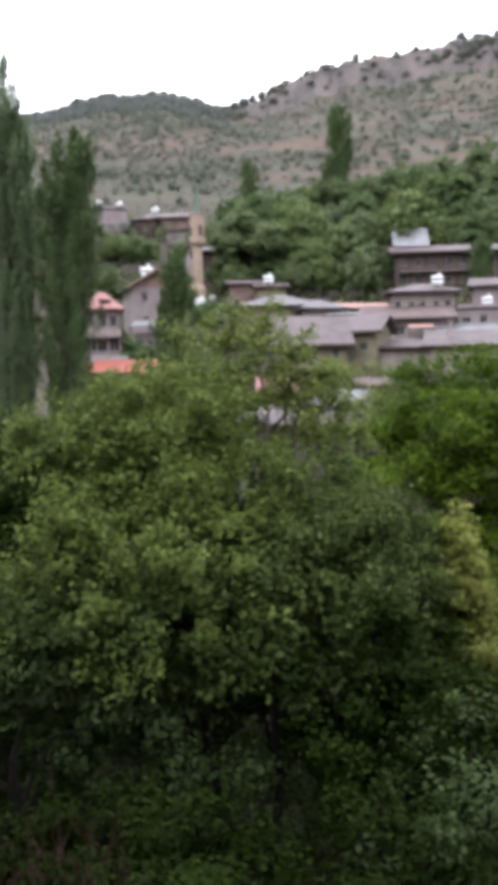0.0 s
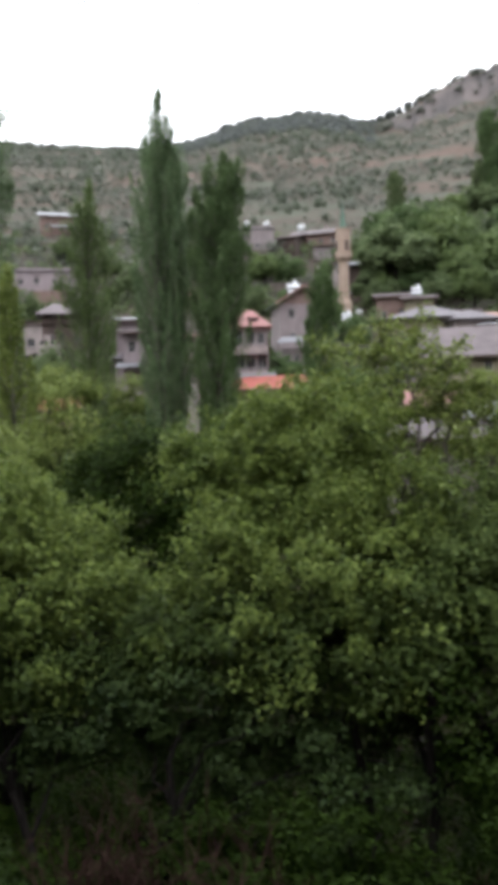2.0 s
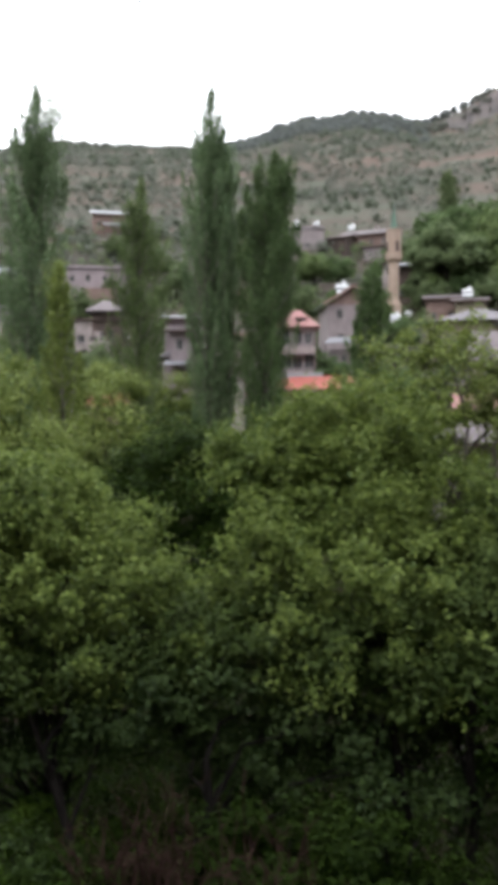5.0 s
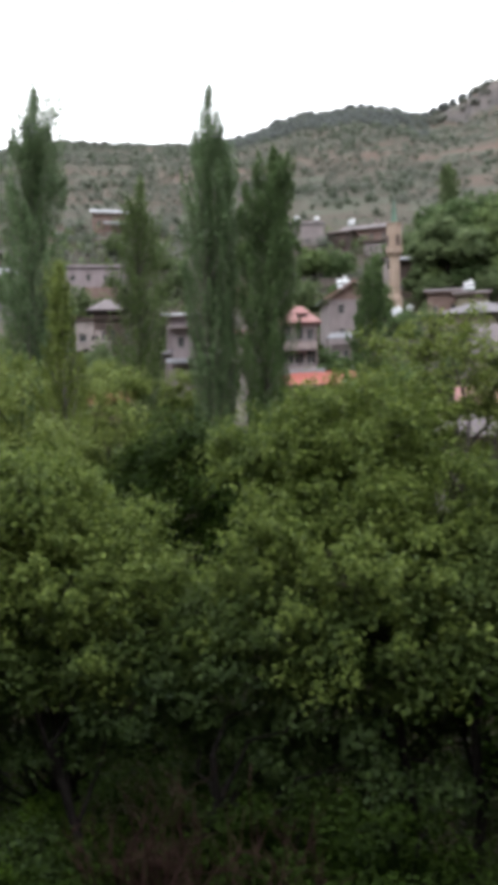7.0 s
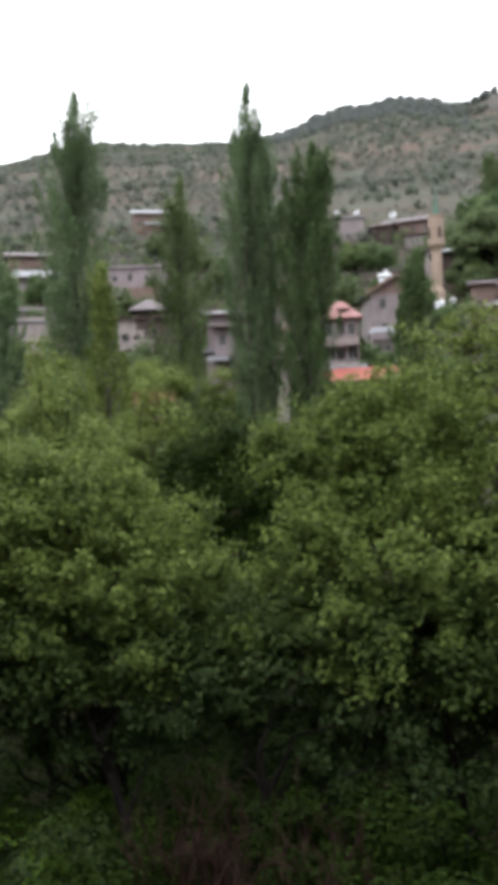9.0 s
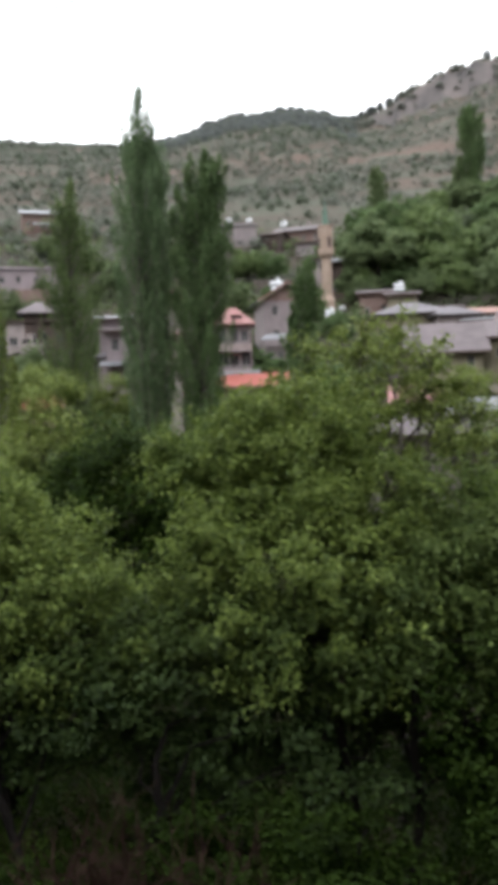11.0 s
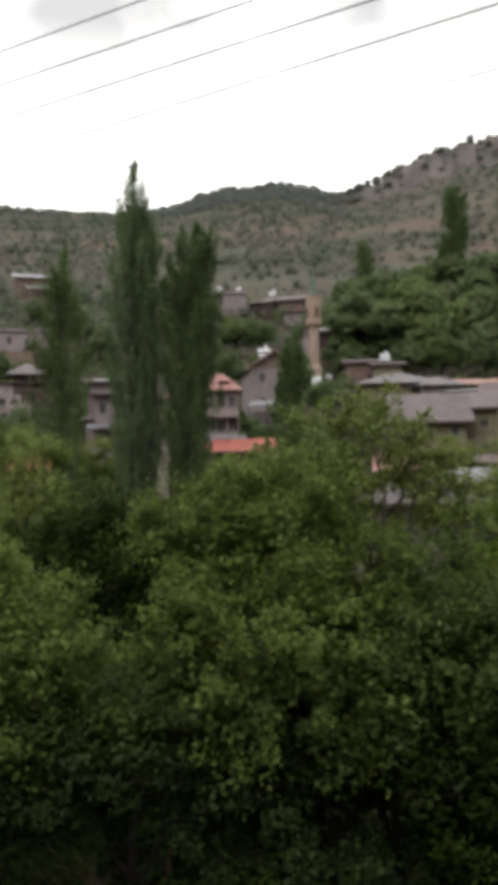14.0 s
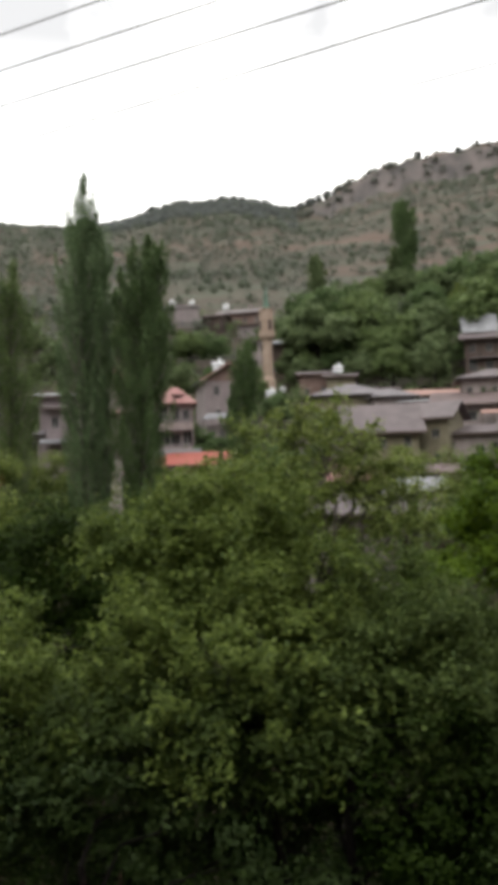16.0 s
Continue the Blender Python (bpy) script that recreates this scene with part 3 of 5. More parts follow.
def house(x, y, z, w, d, h, yaw, roof, rise, over, wall, cover, label, cols=2, storeys=1, below=6.0, gable_wall=None, chimney=None,
          balcony=None, skip=(), name="house", win=(0.9, 1.15), low=None, rail="wood"):
    """z: the height of the eaves; h: the wall's height below them; yaw turns the front, which faces -y."""
    base = z - h
    over += 0.0 if roof in ("flat", "none") else 0.28
    home = thing(name, pose(x, y, base, 0, 0, yaw), label, "house", "village houses")
    opens = []
    sh = h / storeys
    for s in range(storeys):
        for c in range(cols):
            if (s, c) in skip:
                continue
            cx = (c + 0.5) / cols * w - w / 2 + 0.12 * math.sin(3.1 * c + s + x)
            odd = math.sin(12.9 * c + 7.3 * s + 3.7 * x + 1.9 * y)
            if cols > 2 and odd > 0.86:
                continue
            wide = win[0] * (1.0 + 0.26 * odd)
            zb = s * sh + (low if low is not None else min(0.95, sh * 0.34))
            opens.append((cx - wide / 2, cx + wide / 2, zb, min(zb + win[1] * (1.0 - 0.18 * math.sin(5.0 * odd)), (s + 1) * sh - 0.15)))
    part("wall", wall_mesh(w, d, h, below, opens), wall, home)
    for a, b, c, e in opens:
        fr = bmesh.new()
        for q in ((a, b, c, c + 0.08), (a, b, e - 0.08, e), (a, a + 0.08, c + 0.08, e - 0.08), (b - 0.08, b, c + 0.08, e - 0.08),
                  ((a + b) / 2 - 0.04, (a + b) / 2 + 0.04, c + 0.08, e - 0.08)):
            box(fr, q[0], q[1], 0.10, 0.17, q[2], q[3])
        wo = part("window", fr, "frame", home)
        part("pane", boxed(a + 0.06, b - 0.06, 0.125, 0.145, c + 0.06, e - 0.06), "glass", wo, "dark glass pane")
        part("sill", boxed(a - 0.08, b + 0.08, -0.09, 0.10, c - 0.07, c - 0.004), wall, wo)
    if roof != "none":
        ro = part("roof", roof_mesh(roof, w, d, h, rise, over), cover, home)
        if roof in ("shed", "gable_x"):
            fa = boxed(-w / 2 - over, w / 2 + over, -over - 0.05, -over - 0.004, h - 0.12, h + 0.15)
            part("fascia", fa, "wood", ro, "dark timber fascia board")
        if roof == "gable_x":
            for sx in (-w / 2, w / 2):
                part("gable", ([(sx - 0.1, 0, h + 0.004), (sx - 0.1, d, h + 0.004), (sx - 0.1, d / 2, h + rise * 0.86), (sx + 0.1, 0, h + 0.004), (sx + 0.1, d, h + 0.004), (sx + 0.1, d / 2, h + rise * 0.86)],
                               [(0, 1, 2), (5, 4, 3), (0, 3, 4, 1), (1, 4, 5, 2), (2, 5, 3, 0)]), gable_wall or wall, home)
        if roof == "gable_y":
            for sy in (0.0, d - 0.2):
                part("gable", ([(-w / 2, sy, h + 0.004), (w / 2, sy, h + 0.004), (0, sy, h + rise * 0.9), (-w / 2, sy + 0.2, h + 0.004), (w / 2, sy + 0.2, h + 0.004), (0, sy + 0.2, h + rise * 0.9)],
                               [(0, 1, 2), (5, 4, 3), (0, 3, 4, 1), (1, 4, 5, 2), (2, 5, 3, 0)]), gable_wall or wall, home)
        if roof == "gable_y":
            for sgn in (-1, 1):
                xe, xm = sgn * (w / 2 + over), 0.0
                q = [(xe, h - 0.10), (xm, h + rise - 0.10), (xm, h + rise + 0.16), (xe, h + 0.16)]
                v = [(x_, -over - 0.07, z_) for x_, z_ in q] + [(x_, -over - 0.004, z_) for x_, z_ in q]
                part("bargeboard", (v, [(0, 1, 2, 3), (7, 6, 5, 4), (0, 4, 5, 1), (1, 5, 6, 2), (2, 6, 7, 3), (3, 7, 4, 0)]), "roof_rust", ro, "faded red painted bargeboard")
        if roof == "flat":
            for q in ((-w / 2, w / 2, 0.0, 0.2), (-w / 2, w / 2, d - 0.2, d), (-w / 2, -w / 2 + 0.2, 0.2, d - 0.2), (w / 2 - 0.2, w / 2, 0.2, d - 0.2)):
                part("parapet", boxed(*q, h + 0.246, h + 0.75), wall, home)
        if roof == "shed":
            for sx in (-w / 2 + 0.1, w / 2 - 0.1):
                part("gable", ([(sx - 0.1, 0, h + 0.004), (sx - 0.1, d, h + 0.004), (sx - 0.1, d, h + rise * 0.9), (sx + 0.1, 0, h + 0.004), (sx + 0.1, d, h + 0.004), (sx + 0.1, d, h + rise * 0.9)],
                               [(0, 1, 2), (5, 4, 3), (0, 3, 4, 1), (1, 4, 5, 2), (2, 5, 3, 0)]), gable_wall or wall, home)
        if chimney is not None:
            ch = boxed(chimney[0] - 0.3, chimney[0] + 0.3, chimney[1] - 0.3, chimney[1] + 0.3, h + 0.2, h + rise + 1.0, bevel=0.03)
            co = part("chimney", ch, "plaster_white", ro)
            part("cap", boxed(chimney[0] - 0.4, chimney[0] + 0.4, chimney[1] - 0.4, chimney[1] + 0.4, h + rise + 1.004, h + rise + 1.12, bevel=0.02), "plaster_grey", co)
    if balcony:
        for x0, x1, zb in balcony:
            sl = part("balcony", boxed(x0, x1, -1.1, -0.004, zb, zb + 0.14, bevel=0.02), "plaster_grey", home)
            part("railing", boxed(x0, x1, -1.1, -1.02, zb + 0.144, zb + 0.95, bevel=0.01), rail, sl, "timber balcony railing" if rail == "wood" else "pale rendered balcony parapet")
            for px in (x0 + 0.06, (x0 + x1) / 2, x1 - 0.06):
                part("post", boxed(px - 0.06, px + 0.06, -1.015, -0.90, zb + 0.144, zb + 2.2), "wood", sl)
    return home


def awning(x, y, z, w, d, drop, yaw, cover, label):
    """A lean-to sheet roof on posts, its low side towards -y."""
    a = thing("lean_to_roof", pose(x, y, z, 0, 0, yaw), label, "lean-to roof")
    sheet = ([(-w / 2, 0, 0), (w / 2, 0, 0), (w / 2, d, drop), (-w / 2, d, drop), (-w / 2, 0, -0.1), (w / 2, 0, -0.1), (w / 2, d, drop - 0.1), (-w / 2, d, drop - 0.1)],
             [(0, 1, 2, 3), (7, 6, 5, 4), (0, 4, 5, 1), (1, 5, 6, 2), (2, 6, 7, 3), (3, 7, 4, 0)])
    part("sheet", sheet, cover, a)
    for px in (-w / 2 + 0.15, 0, w / 2 - 0.15):
        part("post", boxed(px - 0.06, px + 0.06, 0.1, 0.22, -3.2, -0.09), "wood", a)
    return a


def solar_heater(x, y, z, yaw, s=1.0):
    """A white tank over a tilted collector on a steel stand."""
    t = thing("solar_heater", pose(x, y, z, 0, 0, yaw), "white roof solar water heater tank on steel stand", "water heater", "solar heaters")
    part("tank", tube([(-0.95 * s, 0, 1.25 * s), (-0.9 * s, 0, 1.25 * s), (0.9 * s, 0, 1.25 * s), (0.95 * s, 0, 1.25 * s)], [0.25 * s, 0.36 * s, 0.36 * s, 0.25 * s], 14), "white_metal", t)
    part("header_tank", tube([(0.3 * s, 0.2, 1.6 * s), (0.3 * s, 0.2, 2.15 * s)], [0.24 * s, 0.24 * s], 12), "white_metal", t)
    part("collector", ([(-0.95 * s, -0.2, 0.9 * s), (0.95 * s, -0.2, 0.9 * s), (0.95 * s, -1.5 * s, 0.15), (-0.95 * s, -1.5 * s, 0.15), (-0.95 * s, -0.2, 0.82 * s), (0.95 * s, -0.2, 0.82 * s), (0.95 * s, -1.5 * s, 0.07), (-0.95 * s, -1.5 * s, 0.07)],
                       [(3, 2, 1, 0), (4, 5, 6, 7), (0, 1, 5, 4), (1, 2, 6, 5), (2, 3, 7, 6), (3, 0, 4, 7)]), "steel", t)
    for px in (-0.8 * s, 0.8 * s):
        for py in (-0.25, 0.3):
            part("leg", boxed(px - 0.03, px + 0.03, py - 0.03, py + 0.03, -0.4, 1.1 * s), "steel", t)
    return t


def dish(x, y, z, yaw, r=0.6):
    t = thing("satellite_dish", pose(x, y, z, 0, 0, yaw), "white satellite dish on a short roof mast", "satellite dish", "satellite dishes")
    v, f = [], []
    for side, off in ((0, 0.0), (1, 0.03)):
        for i in range(5):
            q = r * i / 4
            for k in range(14):
                a = 2 * math.pi * k / 14
                p = Matrix.Rotation(radians(-60), 3, "X") @ Vector((q * math.cos(a), q * math.sin(a), 0.35 * q * q / r - off))
                v.append(p + Vector((0, 0, 0.9)))
    for side in (0, 70):
        for i in range(4):
            for k in range(14):
                j = (k + 1) % 14
                q = (side + i * 14 + k, side + i * 14 + j, side + i * 14 + 14 + j, side + i * 14 + 14 + k)
                f.append(q if side == 0 else q[::-1])
    part("reflector", (v, f), "white_metal", t)
    part("mast", tube([(0, 0.1, -0.5), (0, 0.1, 0.85)], [0.04, 0.04], 8), "steel", t)
    part("feed_arm", tube([(0, 0, 0.6), (0, -0.6, 0.95)], [0.02, 0.02], 6), "steel", t)
    return t


# unseen wall added behind the camera; blocks rear sky to darken lower foliage
back = part("sky_block_wall", boxed(-30, 30, -2.6, -2.2, 7.0, 22.0, bevel=0.03), "plaster_grey")
tagged(back, "unseen plain grey wall added behind the camera to block rear sky", "wall", kind="structure")


# ---- the village ----
house(-17.0, 93.4, 18.7, 4.0, 6, 8.6, 12, "hip", 2.2, 0.35, "plaster_pink", "roof_pink", "three-storey mauve plaster house with pink hipped roof and balcony",
      cols=3, storeys=3, win=(1.1, 1.6), balcony=[(-2.0, 2.0, 5.4), (-2.0, 1.9, 2.5)], rail="plaster_white")
awning(-16.0, 91.0, 12.7, 4.8, 2.0, 0.7, 12, "roof_white", "pale galvanised lean-to roof on timber posts below balcony")
dormer = thing("dormer_window", pose(-16.75, 94.0, 18.85, 0, 0, 12), "small dark dormer window in pink tiled roof", "window")
part("cheek", boxed(-0.55, 0.55, 0.0, 1.4, 0.0, 1.0, bevel=0.02), "plaster_pink", dormer)
part("pane", boxed(-0.38, 0.38, -0.03, -0.004, 0.18, 0.88), "glass", dormer, "dark glass pane")
part("roof", boxed(-0.75, 0.75, -0.25, 1.6, 1.004, 1.12, bevel=0.02), "roof_pink", dormer)
house(-14.0, 84.4, 11.2, 6.8, 6.0, 4.2, -3, "shed", 1.5, 0.4, "plaster_tan", "roof_orange", "low house with bright orange-red tiled lean-to roof", cols=3)
house(-12.3, 108.2, 22.9, 6.6, 8, 11.5, 18, "gable_y", 2.4, 0.45, "plaster_grey", "roof_white", "tall grey rendered house with brick gable and pale roof",
      cols=2, storeys=4, skip=((3, 1),), gable_wall="brick")
awning(-12.0, 101.3, 17.4, 6.2, 3.0, 0.9, -6, "roof_white", "pale sheet-metal lean-to roof against grey house")
house(-12.6, 102.6, 16.6, 4.2, 4.0, 5.0, -4, "none", 0, 0, "plaster_grey", "roof_white", "grey rendered annex under a metal lean-to", cols=3, storeys=2)
house(-32.6, 187.7, 50.2, 8.4, 7, 5.2, 12, "flat", 0, 0.3, "plaster_grey", "roof_white", "grey cement house with flat pale roof on hillside", cols=3)
house(-26.0, 192.0, 48.6, 5.0, 6, 3.8, -12, "gable_x", 1.0, 0.5, "wood", "roof_brown", "dark timber hillside house with brown roof", cols=2)
house(-19.6, 198.2, 50.2, 11.4, 7, 3.2, -8, "gable_x", 1.7, 0.6, "brick", "roof_mauve", "brick hillside house under low mauve metal roof", cols=4, chimney=(2.0, 3.5))
house(-15.8, 189.0, 45.6, 7.2, 5, 3.0, -8, "shed", 0.9, 0.4, "plaster_pink", "roof_mauve", "low mauve hillside shed with sheet roof", cols=2)
house(-14.6, 172.0, 39.0, 4.6, 5, 3.0, 6, "shed", 0.6, 0.3, "plaster_white", "roof_grey", "small pale hillside shed with grey roof", cols=2)
house(-0.6, 133.0, 26.2, 5.2, 6, 4.2, 2, "gable_x", 0.8, 0.35, "brick", "roof_mauve", "small red-brown brick house with low sheet roof", cols=2)
house(3.6, 128.8, 25.2, 4.6, 6, 4.0, 0, "gable_x", 0.7, 0.4, "plaster_tan", "roof_mauve", "ochre house with low roof carrying solar heater", cols=2)
house(4.8, 120.6, 21.4, 10.6, 9, 4.2, 2, "hip", 2.0, 0.7, "plaster_tan", "roof_grey", "ochre house under wide grey hipped metal roof", cols=4)
house(11.0, 117.1, 20.6, 5.6, 8, 4.0, 9, "hip", 1.5, 0.6, "plaster_white", "roof_grey", "white house with pale galvanised roof", cols=3)
house(13.4, 112.0, 19.2, 4.6, 5, 4.0, -16, "shed", 0.8, 0.4, "plaster_grey", "roof_white", "small grey shed with pale sheet roof", cols=2)
house(7.6, 95.2, 14.4, 8.2, 8, 5.2, 2, "gable_x", 3.6, 0.6, "plaster_tan", "roof_mauve", "ochre house beneath a broad mauve metal roof", cols=3, storeys=2)
house(12.6, 97.4, 16.0, 6.0, 7, 6.4, -24, "gable_x", 2.2, 0.6, "plaster_tan", "roof_mauve", "ochre house with mauve sheet roof and dark eaves", cols=2, storeys=2)
house(19.0, 123.0, 21.0, 7.6, 6, 3.4, 10, "shed", 1.5, 0.5, "plaster_tan", "roof_rust", "long low house with rust-streaked metal roof", cols=4)
house(24.6, 113.0, 22.4, 8.6, 8, 3.8, -6, "hip", 1.5, 0.8, "plaster_white", "roof_mauve", "upper white village house with grey roof and dark windows", cols=5, win=(1.0, 1.4), low=1.5, chimney=(2.6, 2.4))
house(21.2, 107.4, 18.3, 11.4, 6, 4.2, -10, "shed", 2.3, 0.6, "plaster_white", "roof_brown", "white house with brown tiled skirt roof", cols=6, storeys=1, win=(1.0, 1.5), low=2.1, skip=((0, 3),))
house(18.4, 97.6, 14.1, 7.2, 6, 4.4, -6, "shed", 1.3, 0.5, "plaster_white", "roof_mauve", "white house under mauve sheet-metal roof", cols=4, win=(1.0, 1.6), low=1.7, skip=((0, 1),))
house(27.2, 95.6, 14.2, 10.8, 6, 4.4, -14, "shed", 2.2, 0.6, "plaster_white", "roof_mauve", "long white house with wide mauve sheet roof", cols=5, win=(1.0, 1.5), low=1.7, chimney=(-3.0, 3.0))
house(29.6, 103.0, 16.2, 9.4, 6, 3.4, -13, "shed", 1.7, 0.5, "plaster_pink", "roof_white", "mauve house with pale galvanised roof", cols=4, low=1.4, win=(1.0, 1.4))
house(31.8, 108.4, 19.6, 7.0, 6, 4.6, -15, "flat", 0, 0.3, "plaster_grey", "roof_grey", "blue-grey rendered house with flat roof", cols=3, low=2.0, win=(1.1, 1.5))
house(37.0, 118.0, 23.8, 8.0, 6, 4.6, -17, "gable_x", 1.4, 0.4, "plaster_grey", "roof_mauve", "grey house with low roof beside vine", cols=3)
house(15.3, 85.4, 9.6, 6.8, 6, 3.4, -8, "shed", 0.9, 0.5, "plaster_white", "roof_brown", "low white house with dark roof and blue tarpaulin", cols=3)
house(10.2, 80.0, 7.9, 4.2, 4, 3.2, -5, "shed", 1.2, 0.3, "plaster_white", "roof_white", "small shed with pale metal roof among trees", cols=2)
house(6.6, 79.0, 7.6, 3.6, 4, 3.0, -2, "shed", 0.7, 0.3, "plaster_white", "roof_white", "small white shed with bright sheet roof", cols=2)
house(3.5, 74.8, 9.0, 4.4, 4, 4.8, -2, "gable_x", 1.6, 0.3, "plaster_pink", "roof_pink", "small house with faded pink-red tiled roof", cols=2)
house(1.4, 58.8, 7.0, 8.6, 5, 5.6, -2, "gable_x", 1.4, 0.4, "plaster_pink", "roof_mauve", "mauve plaster house standing behind orchard trees", cols=4)
house(35.2, 141.6, 32.4, 18.6, 9, 6.4, -8, "gable_x", 1.8, 0.8, "wood", "roof_mauve", "large dark timber house with mauve roof and balcony", cols=7, storeys=2, win=(1.5, 1.7), balcony=[(-8.4, 6.0, 3.0)])
house(29.4, 146.0, 34.0, 5.4, 7, 3.4, -4, "gable_x", 3.9, 0.3, "wood", "roof_white", "timber house with steep pale galvanised sheet roof", cols=1, skip=((0, 0),))
house(49.4, 184.2, 47.0, 3.8, 5, 3.4, -15, "gable_x", 0.9, 0.4, "plaster_white", "roof_mauve", "small white hillside house among trees", cols=2)
house(-89.4, 203.6, 60.6, 9.5, 6, 4.2, 27, "shed", 2.5, 0.5, "brick", "roof_white", "red-brown hillside house with pale metal roof", cols=3, balcony=None)
awning(-86.6, 199.6, 57.0, 5.6, 2.2, 0.9, 27, "roof_white", "pale lean-to sheet roof below hillside house")
house(-63.2, 137.4, 34.4, 12.0, 7, 6.4, 22, "flat", 0, 0.3, "plaster_pink", "roof_grey", "brick house with pale parapet and flat roof", cols=4, storeys=2)
house(-60.8, 133.6, 30.4, 6.0, 4, 4.6, 22, "none", 0, 0, "brick", "roof_grey", "red-brown brick wing of flat-roofed house", cols=2)
house(-45.6, 102.4, 22.4, 3.8, 5, 5.0, 22, "hip", 1.7, 0.6, "wood", "roof_mauve", "timber upper floor below grey hipped roof", cols=2, win=(1.1, 1.4))
house(-48.0, 101.4, 21.4, 3.6, 5, 4.2, 25, "shed", 0.4, 0.15, "plaster_white", "roof_white", "whitewashed village house with flat roof", cols=2)
house(-45.4, 99.4, 18.2, 3.0, 3, 3.4, 25, "none", 0, 0, "plaster_white", "roof_white", "whitewashed lower house wall", cols=1)
house(-43.2, 103.4, 21.4, 3.4, 4, 3.6, 22, "shed", 0.6, 0.4, "wood", "roof_white", "dark shed with pale metal roof", cols=1)
house(-31.6, 94.0, 20.2, 4.4, 5, 5.0, 20, "shed", 0.9, 0.4, "plaster_pink", "roof_white", "pale pink house with sheet-metal roof", cols=2)
house(-29.8, 90.4, 18.4, 3.8, 5, 6.4, 16, "shed", 0.8, 0.5, "plaster_pink", "roof_mauve", "tall pale pink house with mauve roof", cols=2, storeys=2)
house(-23.2, 88.0, 20.4, 5.2, 6, 11.0, 15, "gable_y", 2.0, 0.4, "plaster_white", "roof_brown", "tall white house with brown brick gable", cols=2, storeys=4, gable_wall="brick")
house(-23.4, 86.6, 15.0, 3.8, 1.1, 2.6, 15, "none", 0, 0, "brick", "roof_brown", "brick bay of tall white house", cols=2)
house(-31.0, 70.4, 9.6, 3.8, 4, 3.6, 22, "gable_x", 1.3, 0.3, "brick", "roof_orange", "small brick house with orange tiled roof", cols=2)
house(-84.6, 137.0, 34.4, 7.2, 6, 4.4, 34, "shed", 2.4, 0.6, "plaster_grey", "roof_white", "grey house with pale metal roof", cols=3)
house(-69.6, 110.6, 24.6, 7.6, 6, 4.2, 32, "flat", 0, 0.3, "plaster_pink", "roof_white", "mauve plaster house with flat pale roof", cols=3)
house(-94.0, 148.0, 41.0, 7.0, 6, 4.2, 34, "gable_x", 1.3, 0.5, "brick", "roof_mauve", "brick house with mauve roof on slope", cols=3)
house(-59.3, 162.0, 37.8, 6.0, 5, 3.4, 20, "flat", 0, 0.3, "plaster_pink", "roof_mauve", "pale pink flat-roofed hillside house", cols=2)
house(-81.0, 320.3, 96.6, 5.4, 5, 3.2, 14, "shed", 0.8, 0.3, "plaster_white", "roof_white", "tiny white hut high on hillside", cols=2)
house(-55.9, 89.6, 20.4, 4.0, 5, 4.6, 32, "flat", 0, 0.2, "plaster_white", "roof_white", "small pale house among trees", cols=2)
house(-5.4, 153.0, 34.8, 9.4, 8, 6.2, 4, "hip", 1.4, 0.9, "wood", "roof_white", "village mosque hall with pale wide-eaved roof", cols=3, storeys=2, name="mosque_hall")
house(-9.8, 163.0, 37.2, 5.4, 5, 3.0, 6, "shed", 0.8, 0.4, "plaster_white", "roof_white", "pale shed behind mosque", cols=2)

awning(22.4, 104.2, 17.0, 3.2, 1.6, 0.5, -10, "roof_rust", "rusty sheet lean-to roof beside white house")
awning(30.6, 100.0, 15.6, 4.0, 2.0, 0.6, -14, "roof_white", "pale sheet lean-to roof over yard")
awning(5.6, 116.2, 19.0, 3.6, 2.0, 0.5, 4, "roof_white", "small pale sheet roof below hipped house")
awning(9.2, 112.4, 18.2, 3.0, 1.8, 0.5, -6, "roof_mauve", "small mauve sheet roof over yard")
awning(-30.4, 88.4, 14.4, 3.0, 1.6, 0.5, 18, "roof_white", "small pale lean-to roof on pink house")
awning(-23.0, 84.6, 12.6, 4.2, 1.8, 0.6, 14, "roof_white", "pale lean-to roof before tall white house")


def yard_wall(x, y, w, h, yaw, mat, label):
    """A rough garden wall with a coping."""
    z = hit_ground(x, y)
    a = thing("yard_wall", pose(x, y, z, 0, 0, yaw), label, "wall", "yard walls")
    part("wall", boxed(-w / 2, w / 2, 0, 0.4, -2.5, h, bevel=0.04), mat, a)
    part("coping", boxed(-w / 2 - 0.08, w / 2 + 0.08, -0.08, 0.48, h + 0.004, h + 0.14, bevel=0.03), "plaster_grey", a)
    return a


yard_wall(-33.6, 181.0, 9.0, 4.2, 10, "rubble", "tall brown stone terrace wall below grey house")
yard_wall(-20.0, 166.0, 12.0, 1.8, 6, "rubble", "rough brown stone terrace wall on slope")
yard_wall(6.0, 137.5, 16.0, 1.6, 0, "plaster_grey", "grey rendered garden wall behind rooftops")
yard_wall(-66.0, 127.0, 10.0, 2.0, 25, "rubble", "low brown stone garden wall below brick house")
yard_wall(-84.0, 192.0, 12.0, 1.8, 26, "rubble", "rough brown terrace wall on hillside")
yard_wall(22.0, 92.0, 9.0, 1.6, -10, "plaster_pink", "mauve garden wall below white houses")
yard_wall(0.5, 104.0, 7.0, 2.4, 2, "plaster_pink", "mauve plaster garden wall between houses")

